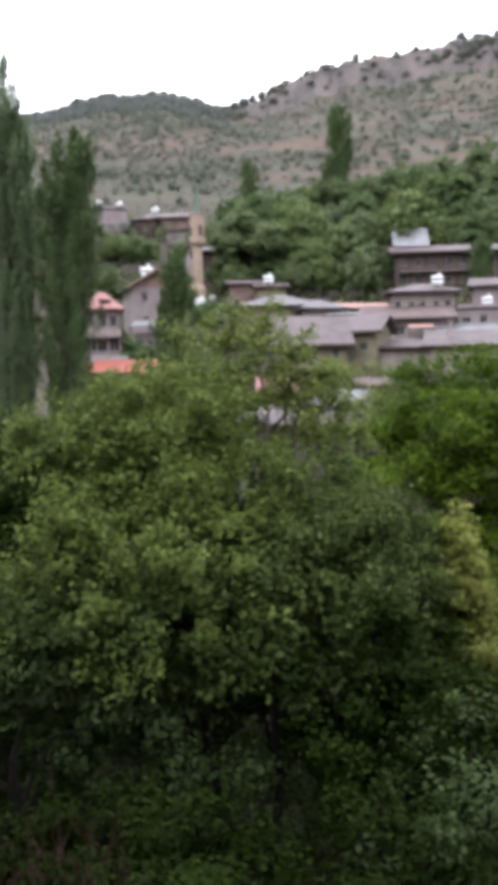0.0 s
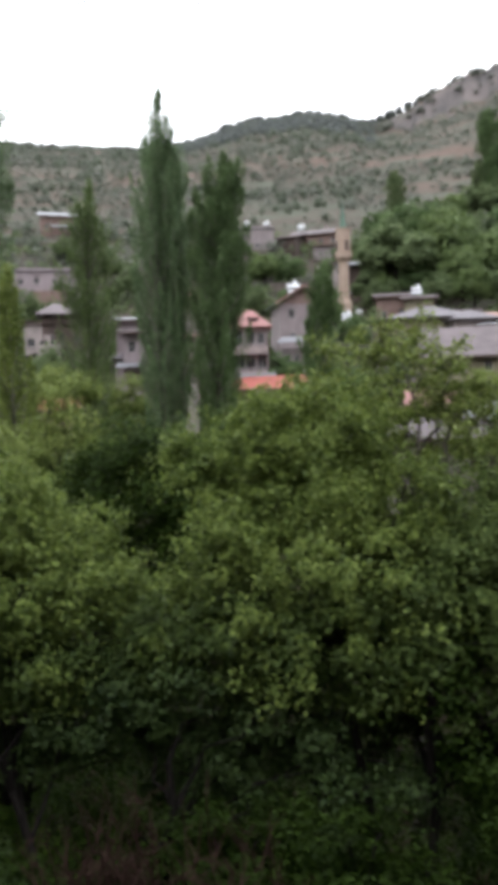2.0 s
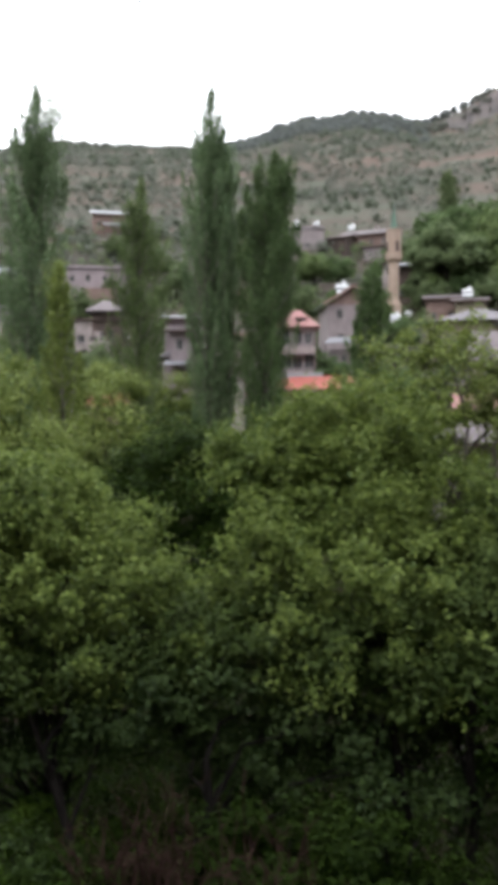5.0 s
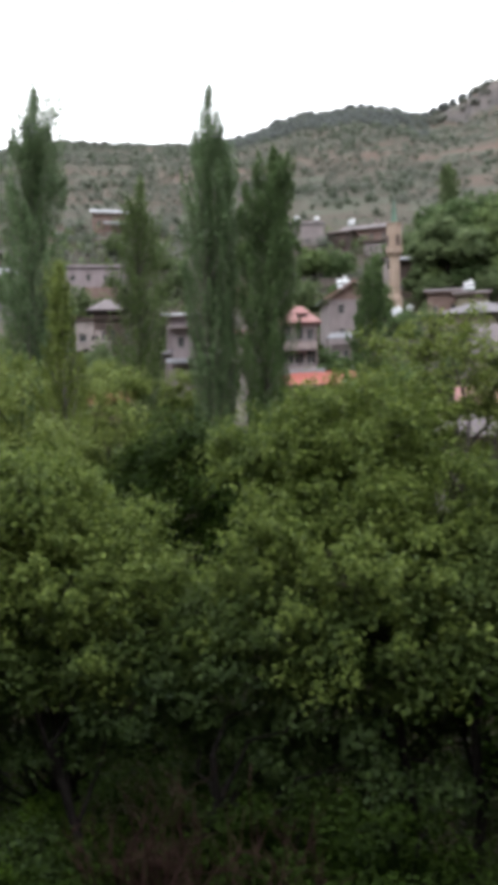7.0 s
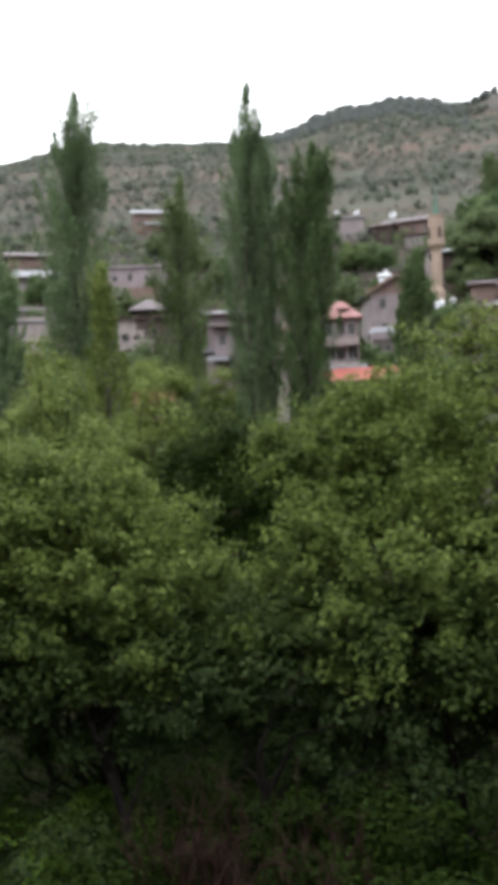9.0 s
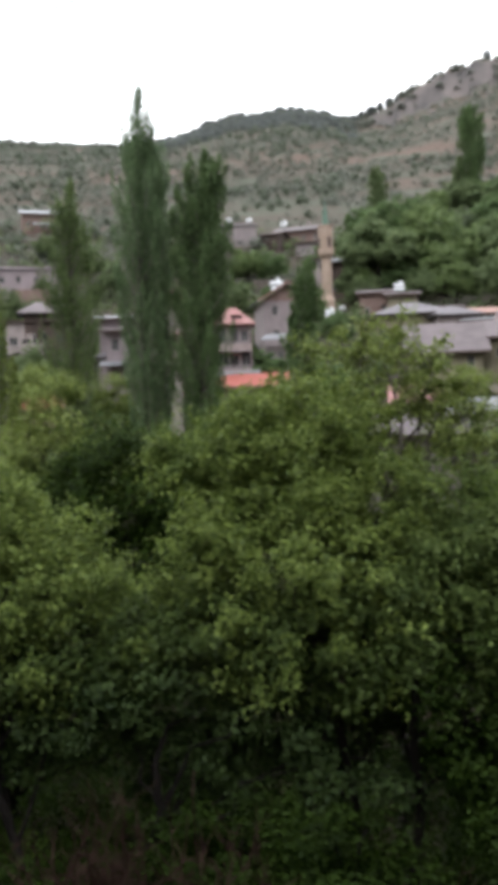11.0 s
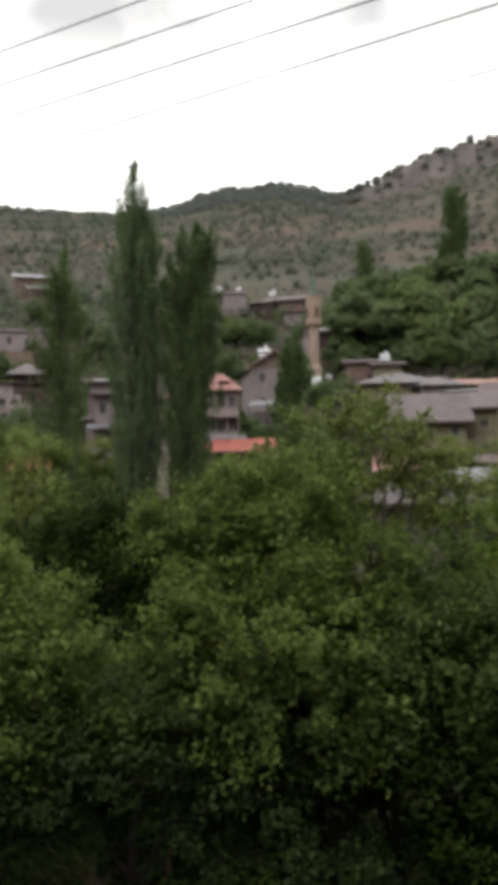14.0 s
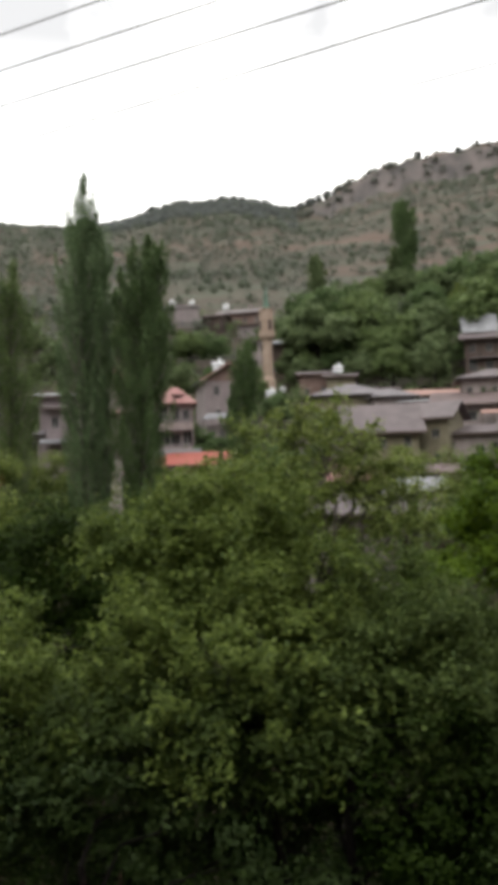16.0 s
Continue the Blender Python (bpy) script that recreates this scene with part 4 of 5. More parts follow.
solar_heater(-13.9, 110.2, 24.4, 20, 0.95)
solar_heater(3.2, 130.6, 25.9, 0, 0.85)
solar_heater(26.6, 113.4, 23.4, -10, 0.85)
solar_heater(32.6, 109.8, 20.2, -15, 0.75)
solar_heater(-8.0, 132.0, 22.6, 0, 0.8)
solar_heater(-23.2, 199.6, 51.6, 0, 0.9)
solar_heater(-30.2, 188.6, 50.9, 0, 0.7)
dish(-35.0, 188.6, 50.9, 20, 0.8)
dish(-6.0, 132.4, 22.9, 10, 0.6)
tarp = thing("tarpaulin", pose(16.0, 85.6, 10.0, 12, 0, -8), "blue tarpaulin spread on dark roof", "tarpaulin")
part("sheet", boxed(-0.9, 0.9, -0.5, 0.7, -0.02, 0.10, bevel=0.02), "blue", tarp)


def minaret(x, y, z0):
    """Octagonal stone shaft, wide covered gallery, slim green cap."""
    t = thing("minaret", pose(x, y, z0, 0, 0, 12), "beige stone minaret with covered gallery and green pointed cap", "minaret")
    part("base", tube([(0, 0, -2), (0, 0, 1.6), (0, 0, 2.4)], [1.35, 1.35, 0.95], 8), "stone", t)
    part("shaft", tube([(0, 0, 2.3), (0, 0, 9.2)], [0.95, 0.88], 12), "stone", t)
    part("corbel", tube([(0, 0, 8.6), (0, 0, 9.0), (0, 0, 9.3), (0, 0, 9.5)], [0.89, 1.1, 1.38, 1.46], 12), "stone", t)
    ga = part("gallery", tube([(0, 0, 9.504), (0, 0, 10.5), (0, 0, 10.55)], [1.46, 1.46, 1.5], 12), "stone", t)
    part("upper_shaft", tube([(0, 0, 10.4), (0, 0, 14.3)], [1.3, 1.24], 12), "stone", t)
    for k in range(4):
        a = radians(90 * k + 200)
        part("opening", boxed(-0.3, 0.3, -0.05, 0.05, 10.6, 12.3), "wood", ga).matrix_local = Matrix.Rotation(a, 4, "Z") @ Matrix.Translation((0, -1.25, 0))
    part("cornice", tube([(0, 0, 14.1), (0, 0, 14.3), (0, 0, 14.45)], [1.25, 1.34, 1.34], 12), "stone", t)
    cp = part("cap", tube([(0, 0, 14.454), (0, 0, 15.0), (0, 0, 17.2), (0, 0, 18.6)], [0.62, 0.5, 0.24, 0.05], 12), "green_lead", t, "green sheet-metal pointed cap")
    part("finial", tube([(0, 0, 18.55), (0, 0, 19.4)], [0.05, 0.02], 6), "steel", cp)
    return t


minaret(-8.9, 139.7, 24.6)
house(-23.9, 88.0, 17.4, 4.4, 6, 3.8, 14, "gable_x", 1.5, 0.4, "plaster_white", "roof_rust", "narrow white plaster house with rusty red roof", cols=2, storeys=1)
house(-22.6, 80.0, 13.6, 4.8, 5, 3.2, 14, "shed", 0.6, 0.4, "plaster_white", "roof_mauve", "small white outbuilding with low mauve roof", cols=2, storeys=1)
house(-30.5, 92.0, 15.4, 5.6, 6, 4.2, 18, "hip", 1.3, 0.5, "plaster_pink", "roof_grey", "mauve plaster house with grey hipped roof", cols=2, storeys=1)


# ---- trees ----
def limb_path(a, b, rng, sag=0.0, n=5, wob=0.12):
    a, b = np.array(a, float), np.array(b, float)
    size = np.linalg.norm(b - a)
    pts = []
    for i in range(n + 1):
        u = i / n
        p = a * (1 - u) + b * u + np.array((0, 0, sag * size * u * (1 - u)))
        if 0 < i < n:
            p = p + rng.normal(size=3) * wob * size / n
        pts.append(p)
    return pts


def broadleaf(name, x, y, top, lobes, mat, label, seed, clumps=90, per=260, clump_r=0.55, leaf=0.12, trunk_r=0.16, lean=(0, 0), shell=0.55, bark="bark",
              limbs=9, category="tree", group="", lobes_at=False, lowest=None, shoots=0):
    """A tree of lobes (cx, cy, cz, rx, ry, rz), metres from its foot; each lobe carries its share of clumps of leaves."""
    rng = np.random.default_rng(seed)
    z0 = hit_ground(x, y) - 0.1
    t = thing(name, pose(x, y, z0), label, category, group)
    fork = top * 0.38
    trunk = limb_path((0, 0, -0.2), (lean[0], lean[1], fork), rng, n=5, wob=0.18)
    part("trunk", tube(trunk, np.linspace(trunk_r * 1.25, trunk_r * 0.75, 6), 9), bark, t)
    if lobes_at:
        lobes = [(l[0] - x, l[1] - y, l[2] - z0, *l[3:]) for l in lobes]
    vol = np.array([(l[3] * l[4] * l[5]) ** (2 / 3) * (l[6] if len(l) > 6 else 1) for l in lobes])
    share = np.maximum(1, (clumps * vol / vol.sum()).astype(int))
    heart = np.array([(l[0], l[1], l[2]) for l in lobes]).mean(0)
    centres, outs = [], []
    for l, k in zip(lobes, share):
        d = unit(rng.normal(size=(k, 3)))
        q = shell + (1 - shell) * rng.random((k, 1)) ** 0.6
        q = q * (0.85 + 0.3 * rng.random((k, 1)))
        centres.append(np.array(l[:3]) + d * q * np.array(l[3:6]))
        outs.append(d)
    centres, outs = np.concatenate(centres), np.concatenate(outs)
    if lowest is not None:
        ok = centres[:, 2] + z0 > lowest + 0.55 * rng.normal(size=len(centres))
        centres, outs = centres[ok], outs[ok]
    where, normal, size = [], [], []
    for c, o in zip(centres, outs):
        k = int(per * (0.6 + 0.8 * rng.random()))
        r = clump_r * (0.6 + 0.8 * rng.random())
        if shoots:
            ways = unit(o * 0.75 + np.array((0, 0, 0.55)) + rng.normal(size=(shoots, 3)) * 0.6)
            w = ways[rng.integers(0, shoots, k)]
            v = rng.random((k, 1)) ** 0.8 * (0.6 + 0.7 * rng.random((shoots, 1)))[rng.integers(0, shoots, k)]
            side = unit(np.cross(w, rng.normal(size=(k, 3))))
            where.append(c + w * (v * 2.3 - 0.8) * r - np.array((0, 0, 0.12)) * v * v + side * (0.06 + 0.10 * rng.random((k, 1))))
            normal.append(side * 0.45 + o * 0.3 + np.array((0, 0, 0.75)) + rng.normal(size=(k, 3)) * 0.4)
            size.append(leaf * (0.6 + 0.8 * rng.random(k)))
            continue
        d = unit(rng.normal(size=(k, 3)))
        q = rng.random((k, 1)) ** 0.5
        where.append(c + d * q * r * np.array((1.1, 1.1, 0.75)))
        normal.append(o * 0.5 + d * 0.5 + np.array((0, 0, 0.8)) + rng.normal(size=(k, 3)) * 0.45)
        size.append(leaf * (0.6 + 0.8 * rng.random(k)))
    leaves("crown", np.concatenate(where), np.concatenate(normal), np.concatenate(size), mat, t, rng, aspect=0.45 if shoots else 0.55)
    pick = rng.choice(len(centres), min(limbs, len(centres)), replace=False)
    for i in pick:
        s = trunk[rng.integers(3, 6)]
        e = centres[i]
        path = limb_path(s, e, rng, sag=0.12, n=5, wob=0.22)
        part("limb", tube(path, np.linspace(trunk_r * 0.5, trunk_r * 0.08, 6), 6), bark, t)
    twigs = []
    for i in rng.choice(len(centres), min(30, len(centres)), replace=False):
        s = centres[i] + (heart - centres[i]) * 0.35
        twigs.append(tube(limb_path(s, centres[i], rng, n=3, wob=0.3), [0.03, 0.022, 0.015, 0.006], 4))
    tagged(part("branchwork", merged(twigs), bark, t), kind="stuff")
    return t


def open_tree(x, y, tufts, seed):
    """A half-bare tree: forking grey stems, each ending in a loose tuft of leaves; tufts: x and z in the world, radius."""
    rng = np.random.default_rng(seed)
    z0 = hit_ground(x, y) - 0.1
    t = thing("thin_tree", pose(x, y, z0), "half-bare tree with grey forking branches and loose leaf tufts", "tree")
    fork = np.array((-0.15, 0.0, 8.0 - z0))
    part("trunk", tube(limb_path((0, 0, -0.2), fork, rng, n=7, wob=0.2), np.linspace(0.15, 0.085, 8), 9), "bark_grey", t)
    where, normal, size, twigs = [], [], [], []
    for tx, tz, r in tufts:
        e = np.array((tx - x, rng.uniform(-0.7, 0.7), tz - z0))
        path = limb_path(fork, e, rng, sag=0.16, n=6, wob=0.3)
        part("limb", tube(path, np.linspace(0.055, 0.014, 7), 6), "bark_grey", t)
        for j in range(16):
            s = np.array(path[rng.integers(3, 7)]) if j % 3 == 0 else e + rng.normal(size=3) * r * 0.35
            tip = s + (unit(rng.normal(size=(1, 3)))[0] * np.array((1.1, 0.9, 0.7)) + np.array((0, 0, 0.45))) * r * rng.uniform(0.7, 1.3)
            bow = limb_path(s, tip, rng, n=3, wob=0.3)
            twigs.append(tube(bow, [0.013, 0.01, 0.007, 0.004], 4))
            k = int(rng.uniform(26, 62))
            v = rng.random((k, 1)) ** 0.7
            where.append(s * (1 - v) + tip * v + rng.normal(size=(k, 3)) * 0.075)
            normal.append(rng.normal(size=(k, 3)) * 0.6 + np.array((0, 0, 0.7)))
            size.append(0.105 * (0.6 + 0.8 * rng.random(k)))
    leaves("crown", np.concatenate(where), np.concatenate(normal), np.concatenate(size), "leaf_light", t, rng)
    tagged(part("branchwork", merged(twigs), "bark_grey", t), kind="stuff")
    return t


def poplar(x, y, z_top, girth, seed, mat="leaf_poplar", label="tall slender columnar poplar with wind-bent tip", per=160, leaf=0.19, shoots=140, low=0.14, bend=0.5, z0=None, wisps=9, lean=0.0, taper=0.17, peak=0.88):
    """A columnar tree: steep shoots round one stem, with gaps, thinning to a bent tip."""
    rng = np.random.default_rng(seed)
    z0 = hit_ground(x, y) - 0.1 if z0 is None else z0
    h = z_top - z0
    t = thing("poplar_tree", pose(x, y, z0), label, "tree", "poplars")

    def stem(u):
        return np.array((lean * u + bend * u ** 6 * 0.6 + 0.15 * math.sin(5 * u + seed), 0.1 * math.sin(4 * u + 2 * seed), u * h))

    part("trunk", tube([stem(u) for u in np.linspace(0, 1, 9)], np.linspace(girth * 0.055 + 0.05, 0.02, 9), 8), "bark_grey", t)
    where, normal, size, limbs = [], [], [], []
    for i in range(shoots):
        u0 = low * 0.8 + (peak - 0.05 - low * 0.8) * (i / shoots)
        a = rng.random() * 6.283
        full = min(1.0, max(0.05, peak - u0) / taper) ** 0.55 
        thick = min(1.0, 0.42 + 1.5 * u0)
        reach = girth * 0.42 * full * thick * (0.25 + 0.75 * rng.random() ** 0.5)
        rise = (0.08 + 0.09 * rng.random()) * h * (0.3 + 0.7 * min(1, (1 - u0) / 0.4))
        s = stem(u0)
        e = s + np.array((math.cos(a) * reach, math.sin(a) * reach, rise))
        limbs.append(tube([s, s * 0.6 + e * 0.4 + np.array((math.cos(a), math.sin(a), 0)) * reach * 0.25, e], [0.05, 0.035, 0.01], 5))
        k = int(per * (0.6 + 0.8 * rng.random()) * (0.4 + 0.6 * full))
        v = 0.25 + 0.95 * rng.random((k, 1)) ** 0.8
        fat = 0.125 * girth * (0.35 + 0.65 * full * thick) * np.sin(np.clip(v * 2.2 + 0.4, 0, 2.9))
        d = unit(rng.normal(size=(k, 3)))
        mid = s * 0.6 + e * 0.4 + np.array((math.cos(a), math.sin(a), 0)) * reach * 0.25
        where.append(s * (1 - v) ** 2 + 2 * mid * v * (1 - v) + e * v ** 2 + d * fat * rng.random((k, 1)) ** 0.5 * np.array((1, 1, 2.2)))
        normal.append(d * 0.7 + np.array((math.cos(a), math.sin(a), 0.5)) * 0.5 + rng.normal(size=(k, 3)) * 0.45)
        size.append(leaf * (0.6 + 0.8 * rng.random(k)))
    for w in range(wisps):
        a = rng.random() * 6.283
        s = stem(0.70 + 0.16 * rng.random())
        up = h * (0.06 + 0.09 * rng.random())
        out = np.array((math.cos(a) * girth * 0.24 + bend * 0.3, math.sin(a) * girth * 0.24, 0))
        bow = [s + out * q + np.array((bend * 0.55 * q * q, 0, up * q)) for q in np.linspace(0, 1, 6)]
        limbs.append(tube(bow, np.linspace(0.04, 0.008, 6), 5))
        for p in bow[1:]:
            k = int(per * 0.3)
            where.append(p + rng.normal(size=(k, 3)) * np.array((0.18, 0.18, 0.4)))
            normal.append(rng.normal(size=(k, 3)))
            size.append(leaf * (0.55 + 0.6 * rng.random(k)))
    for u in np.linspace(0.84, 0.995, 13):
        k = int(per * (0.35 + 0.5 * rng.random()))
        where.append(stem(u) + np.array((0.14 * rng.normal(), 0.14 * rng.normal(), 0)) + rng.normal(size=(k, 3)) * np.array((1, 1, 2.3)) * (0.10 + girth * 0.36 * (1 - u)))
        normal.append(rng.normal(size=(k, 3)))
        size.append(leaf * (0.6 + 0.7 * rng.random(k)))
    leaves("crown", np.concatenate(where), np.concatenate(normal), np.concatenate(size), mat, t, rng)
    tagged(part("branchwork", merged(limbs), "bark_pale", t), kind="stuff")
    return t


poplar(-25.5, 45.6, 29.4, 5.0, 11, lean=0.8, bend=0.9, label="tall blue-green poplar with ragged wind-bent tip", per=360, leaf=0.15, wisps=26, peak=0.90, taper=0.2)
poplar(-25.9, 38.4, 19.3, 3.6, 12, bend=0.4, label="dark columnar poplar beside orchard")
poplar(-21.0, 52.3, 25.2, 4.9, 13, lean=0.8, mat="leaf_poplar_light", label="lighter green slender poplar with thin crown", per=200, leaf=0.16, peak=0.93, taper=0.3, wisps=5)
poplar(-14.9, 50.3, 30.1, 3.9, 14, lean=0.3, bend=0.1, per=300, leaf=0.15, wisps=16, label="tallest poplar with thin feathery spire", peak=0.87)
poplar(-14.05, 50.6, 27.0, 2.7, 24, lean=0.3, bend=0.1, per=300, leaf=0.15, label="poplar grown close beside the tallest one", peak=0.96, taper=0.14, wisps=4)
poplar(-10.85, 49.2, 25.3, 4.9, 15, lean=0.5, bend=0.1, mat="leaf_poplar_dark", label="dense dark green columnar poplar", per=520, leaf=0.15, peak=0.97, taper=0.2, wisps=8)
poplar(-4.1, 40.3, 16.9, 3.2, 16, lean=0.7, bend=0.2, mat="leaf_poplar_dark", label="young conical poplar with fresh green leaves", leaf=0.16, per=220, low=0.2, taper=0.6, peak=0.95, wisps=4)
poplar(-16.3, 32.6, 16.2, 2.9, 17, mat="leaf_light", label="young light green poplar sapling", leaf=0.14, per=230, shoots=100, low=0.06, bend=0.1, wisps=3, taper=0.5, peak=0.95)
poplar(25.4, 229.3, 87.0, 9.0, 31, bend=0.2, low=0.04, mat="leaf_poplar_dark", label="dark lone poplar on the hillside", leaf=0.42, per=240, shoots=120, peak=0.97)
# these two take leaf_far, so haze is in their leaf colour
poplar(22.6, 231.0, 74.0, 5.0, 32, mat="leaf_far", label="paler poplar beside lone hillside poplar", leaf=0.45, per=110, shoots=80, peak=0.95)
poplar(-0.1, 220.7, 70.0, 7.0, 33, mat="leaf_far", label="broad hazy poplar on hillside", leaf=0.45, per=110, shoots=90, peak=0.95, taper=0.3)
poplar(32.1, 182.9, 51.4, 5.0, 34, mat="leaf_light", label="slim pale poplar above rooftops", leaf=0.36, per=120, shoots=60)
poplar(37.6, 131.0, 33.4, 5.2, 35, mat="leaf_poplar_dark", label="dark slim tree among houses", leaf=0.3, per=130, shoots=60)

# orchard trees in front
broadleaf("orchard_tree", -0.2, 13.6, 12.5, [(-1.1, 14.8, 6.0, 2.8, 2.5, 3.0), (-1.0, 14.9, 5.4, 2.7, 2.2, 2.6, 0.7), (-2.9, 16.0, 8.9, 0.65, 0.8, 0.7), (-3.74, 15.6, 9.10, 0.4, 0.4, 0.5, 1.5), (-2.4, 15.8, 9.2, 1.0, 1.1, 0.9), (-1.3, 15.6, 9.4, 1.2, 1.2, 1.1), (-0.5, 15.4, 9.9, 0.7, 0.8, 0.8, 0.8),
           (0.4, 15.2, 8.3, 1.2, 1.2, 0.9, 0.8), (-2.9, 14.4, 5.5, 1.2, 1.3, 1.4), (-0.6, 14.3, 7.3, 1.7, 0.9, 1.1, 0.8)],
          "leaf_olive", "large spreading olive-green orchard tree with dark trunk", 41, clumps=1250, per=130, clump_r=0.36, leaf=0.106, trunk_r=0.085, limbs=7, lobes_at=True, shell=0.70, lowest=6.45, shoots=5)
broadleaf("orchard_tree", 0.85, 12.9, 12.5, [(1.6, 15.1, 7.9, 1.2, 1.2, 0.9), (1.9, 14.4, 6.2, 1.6, 1.5, 2.0), (0.9, 14.2, 6.9, 1.4, 0.9, 1.2), (0.4, 14.2, 4.4, 2.2, 1.2, 1.2, 0.7), (2.9, 14.8, 6.6, 1.0, 1.1, 1.5)],
          "leaf_deep_olive", "darker green orchard tree leaning against its neighbour", 141, clumps=620, per=130, clump_r=0.36, leaf=0.106, trunk_r=0.085, limbs=6, lobes_at=True, shell=0.65, lowest=5.6, shoots=5)
broadleaf("orchard_tree", -5.2, 12.6, 9, [(-7.0, 14.4, 5.9, 2.7, 2.2, 2.8), (-7.0, 14.5, 5.4, 2.6, 1.9, 2.2, 0.7), (-7.4, 14.4, 8.3, 1.3, 1.2, 1.0), (-8.9, 14.0, 8.3, 1.3, 1.2, 1.1), (-9.0, 13.9, 6.4, 1.6, 1.5, 2.0), (-5.3, 14.5, 5.7, 1.1, 1.2, 1.0)],
          "leaf_olive", "rounded olive-green orchard tree with slanting dark trunk", 42, clumps=1100, per=130, clump_r=0.36, leaf=0.106, trunk_r=0.085, lean=(-1.1, 0), limbs=7, lobes_at=True, shell=0.70, lowest=6.05, shoots=5)
# lower orchard crowns as separate trees, their shade put into darker leaves
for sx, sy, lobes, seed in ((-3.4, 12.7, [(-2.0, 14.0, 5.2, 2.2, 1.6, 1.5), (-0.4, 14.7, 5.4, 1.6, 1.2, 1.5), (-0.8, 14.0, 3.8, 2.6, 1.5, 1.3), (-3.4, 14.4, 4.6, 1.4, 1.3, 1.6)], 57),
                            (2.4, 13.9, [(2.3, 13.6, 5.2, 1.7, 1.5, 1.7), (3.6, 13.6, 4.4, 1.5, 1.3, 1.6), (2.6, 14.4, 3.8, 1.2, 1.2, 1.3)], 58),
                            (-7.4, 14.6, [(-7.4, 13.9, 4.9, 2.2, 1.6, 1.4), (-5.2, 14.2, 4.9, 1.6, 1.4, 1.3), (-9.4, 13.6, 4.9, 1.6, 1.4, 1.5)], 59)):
    broadleaf("crown_shade_tree", sx, sy, 9.0 if seed == 57 else 6.0, lobes, "leaf_dark" if seed == 58 else "leaf_shade", "small tree standing in for shaded lower orchard crowns, shade in its dark leaves", seed, clumps=200, per=150, clump_r=0.42, leaf=0.105, trunk_r=0.08, limbs=8, lobes_at=True, shell=0.5, group="understorey trees")
# middle of the crowns: half-dark leaves paint the fade into shade
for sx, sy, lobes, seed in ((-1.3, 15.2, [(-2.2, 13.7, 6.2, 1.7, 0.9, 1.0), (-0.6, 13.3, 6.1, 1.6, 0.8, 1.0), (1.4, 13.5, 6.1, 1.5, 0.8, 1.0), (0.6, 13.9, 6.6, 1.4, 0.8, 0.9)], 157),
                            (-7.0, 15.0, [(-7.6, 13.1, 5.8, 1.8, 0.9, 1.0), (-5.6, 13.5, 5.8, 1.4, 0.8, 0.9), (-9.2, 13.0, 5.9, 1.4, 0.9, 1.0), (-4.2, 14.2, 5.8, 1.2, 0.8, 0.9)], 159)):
    broadleaf("crown_shade_tree", sx, sy, 6.6, lobes, "leaf_mid", "small tree standing in for half-shaded middle of the orchard crowns", seed, clumps=260, per=105, clump_r=0.4, leaf=0.1, trunk_r=0.07, limbs=6, lobes_at=True, shell=0.5, group="understorey trees")
broadleaf("walnut_tree", -8.4, 25.0, 9, [(0.6, 0, 7.8, 2.5, 2.2, 2.2), (-1.8, 0.4, 6.8, 2.0, 2.0, 2.0), (2.8, 0.2, 6.8, 1.9, 1.8, 2.4), (0.6, -0.8, 5.0, 2.8, 2.0, 1.8)],
          "leaf_dark", "dark dense walnut tree between orchard crowns", 43, clumps=220, per=200, clump_r=0.75, leaf=0.17, trunk_r=0.2)
broadleaf("walnut_tree", 6.6, 22.2, 11, [(-0.5, 0, 9.2, 2.3, 2.0, 2.0), (-1.9, -0.4, 7.0, 2.0, 2.0, 1.9), (2.2, 0, 8.6, 2.4, 2.2, 2.2), (0.6, -0.8, 5.4, 2.8, 2.0, 2.0), (-2.6, -0.6, 5.0, 1.6, 1.6, 1.6), (0.8, -1.0, 3.4, 2.8, 2.0, 1.8), (3.4, -0.4, 5.6, 2.0, 2.0, 2.2)],
          "leaf_bright", "vivid green walnut tree with layered dense foliage", 44, clumps=560, per=190, shell=0.45, clump_r=0.55, leaf=0.14, trunk_r=0.18)
broadleaf("young_tree", 4.2, 14.6, 7.4, [(0, 0, 7.25, 0.1, 0.1, 0.35), (0, 0, 6.8, 0.22, 0.22, 0.4), (0.05, 0, 6.2, 0.42, 0.4, 0.5), (0.1, 0, 5.5, 0.66, 0.6, 0.55), (0.1, -0.1, 4.7, 0.85, 0.75, 0.6)],
          "leaf_yellow", "yellow-green young tree with pointed crown", 45, clumps=120, per=130, clump_r=0.24, leaf=0.085, trunk_r=0.06, limbs=6)
broadleaf("young_tree", -16.0, 28.0, 13, [(0, 0, 11.0, 1.2, 1.2, 1.8), (-1.6, 0.2, 9.4, 1.6, 1.4, 1.6), (1.0, 0, 8.8, 1.6, 1.4, 1.6), (-0.4, -0.4, 7.0, 2.4, 1.8, 1.8), (-3.0, 0, 7.4, 1.8, 1.4, 1.6)],
          "leaf_light", "light green bushy tree before the poplars", 46, clumps=120, per=150, clump_r=0.7, leaf=0.16, trunk_r=0.13)
broadleaf("young_tree", -12.6, 31.0, 11, [(0, 0, 10.2, 1.5, 1.4, 1.8), (-1.4, 0, 8.6, 1.8, 1.6, 1.6), (1.6, 0, 8.0, 1.8, 1.6, 1.6), (3.4, 0.3, 8.0, 1.5, 1.4, 1.4)],
          "leaf_light", "feathery light green tree below the poplars", 47, clumps=110, per=140, clump_r=0.7, leaf=0.16, trunk_r=0.13)
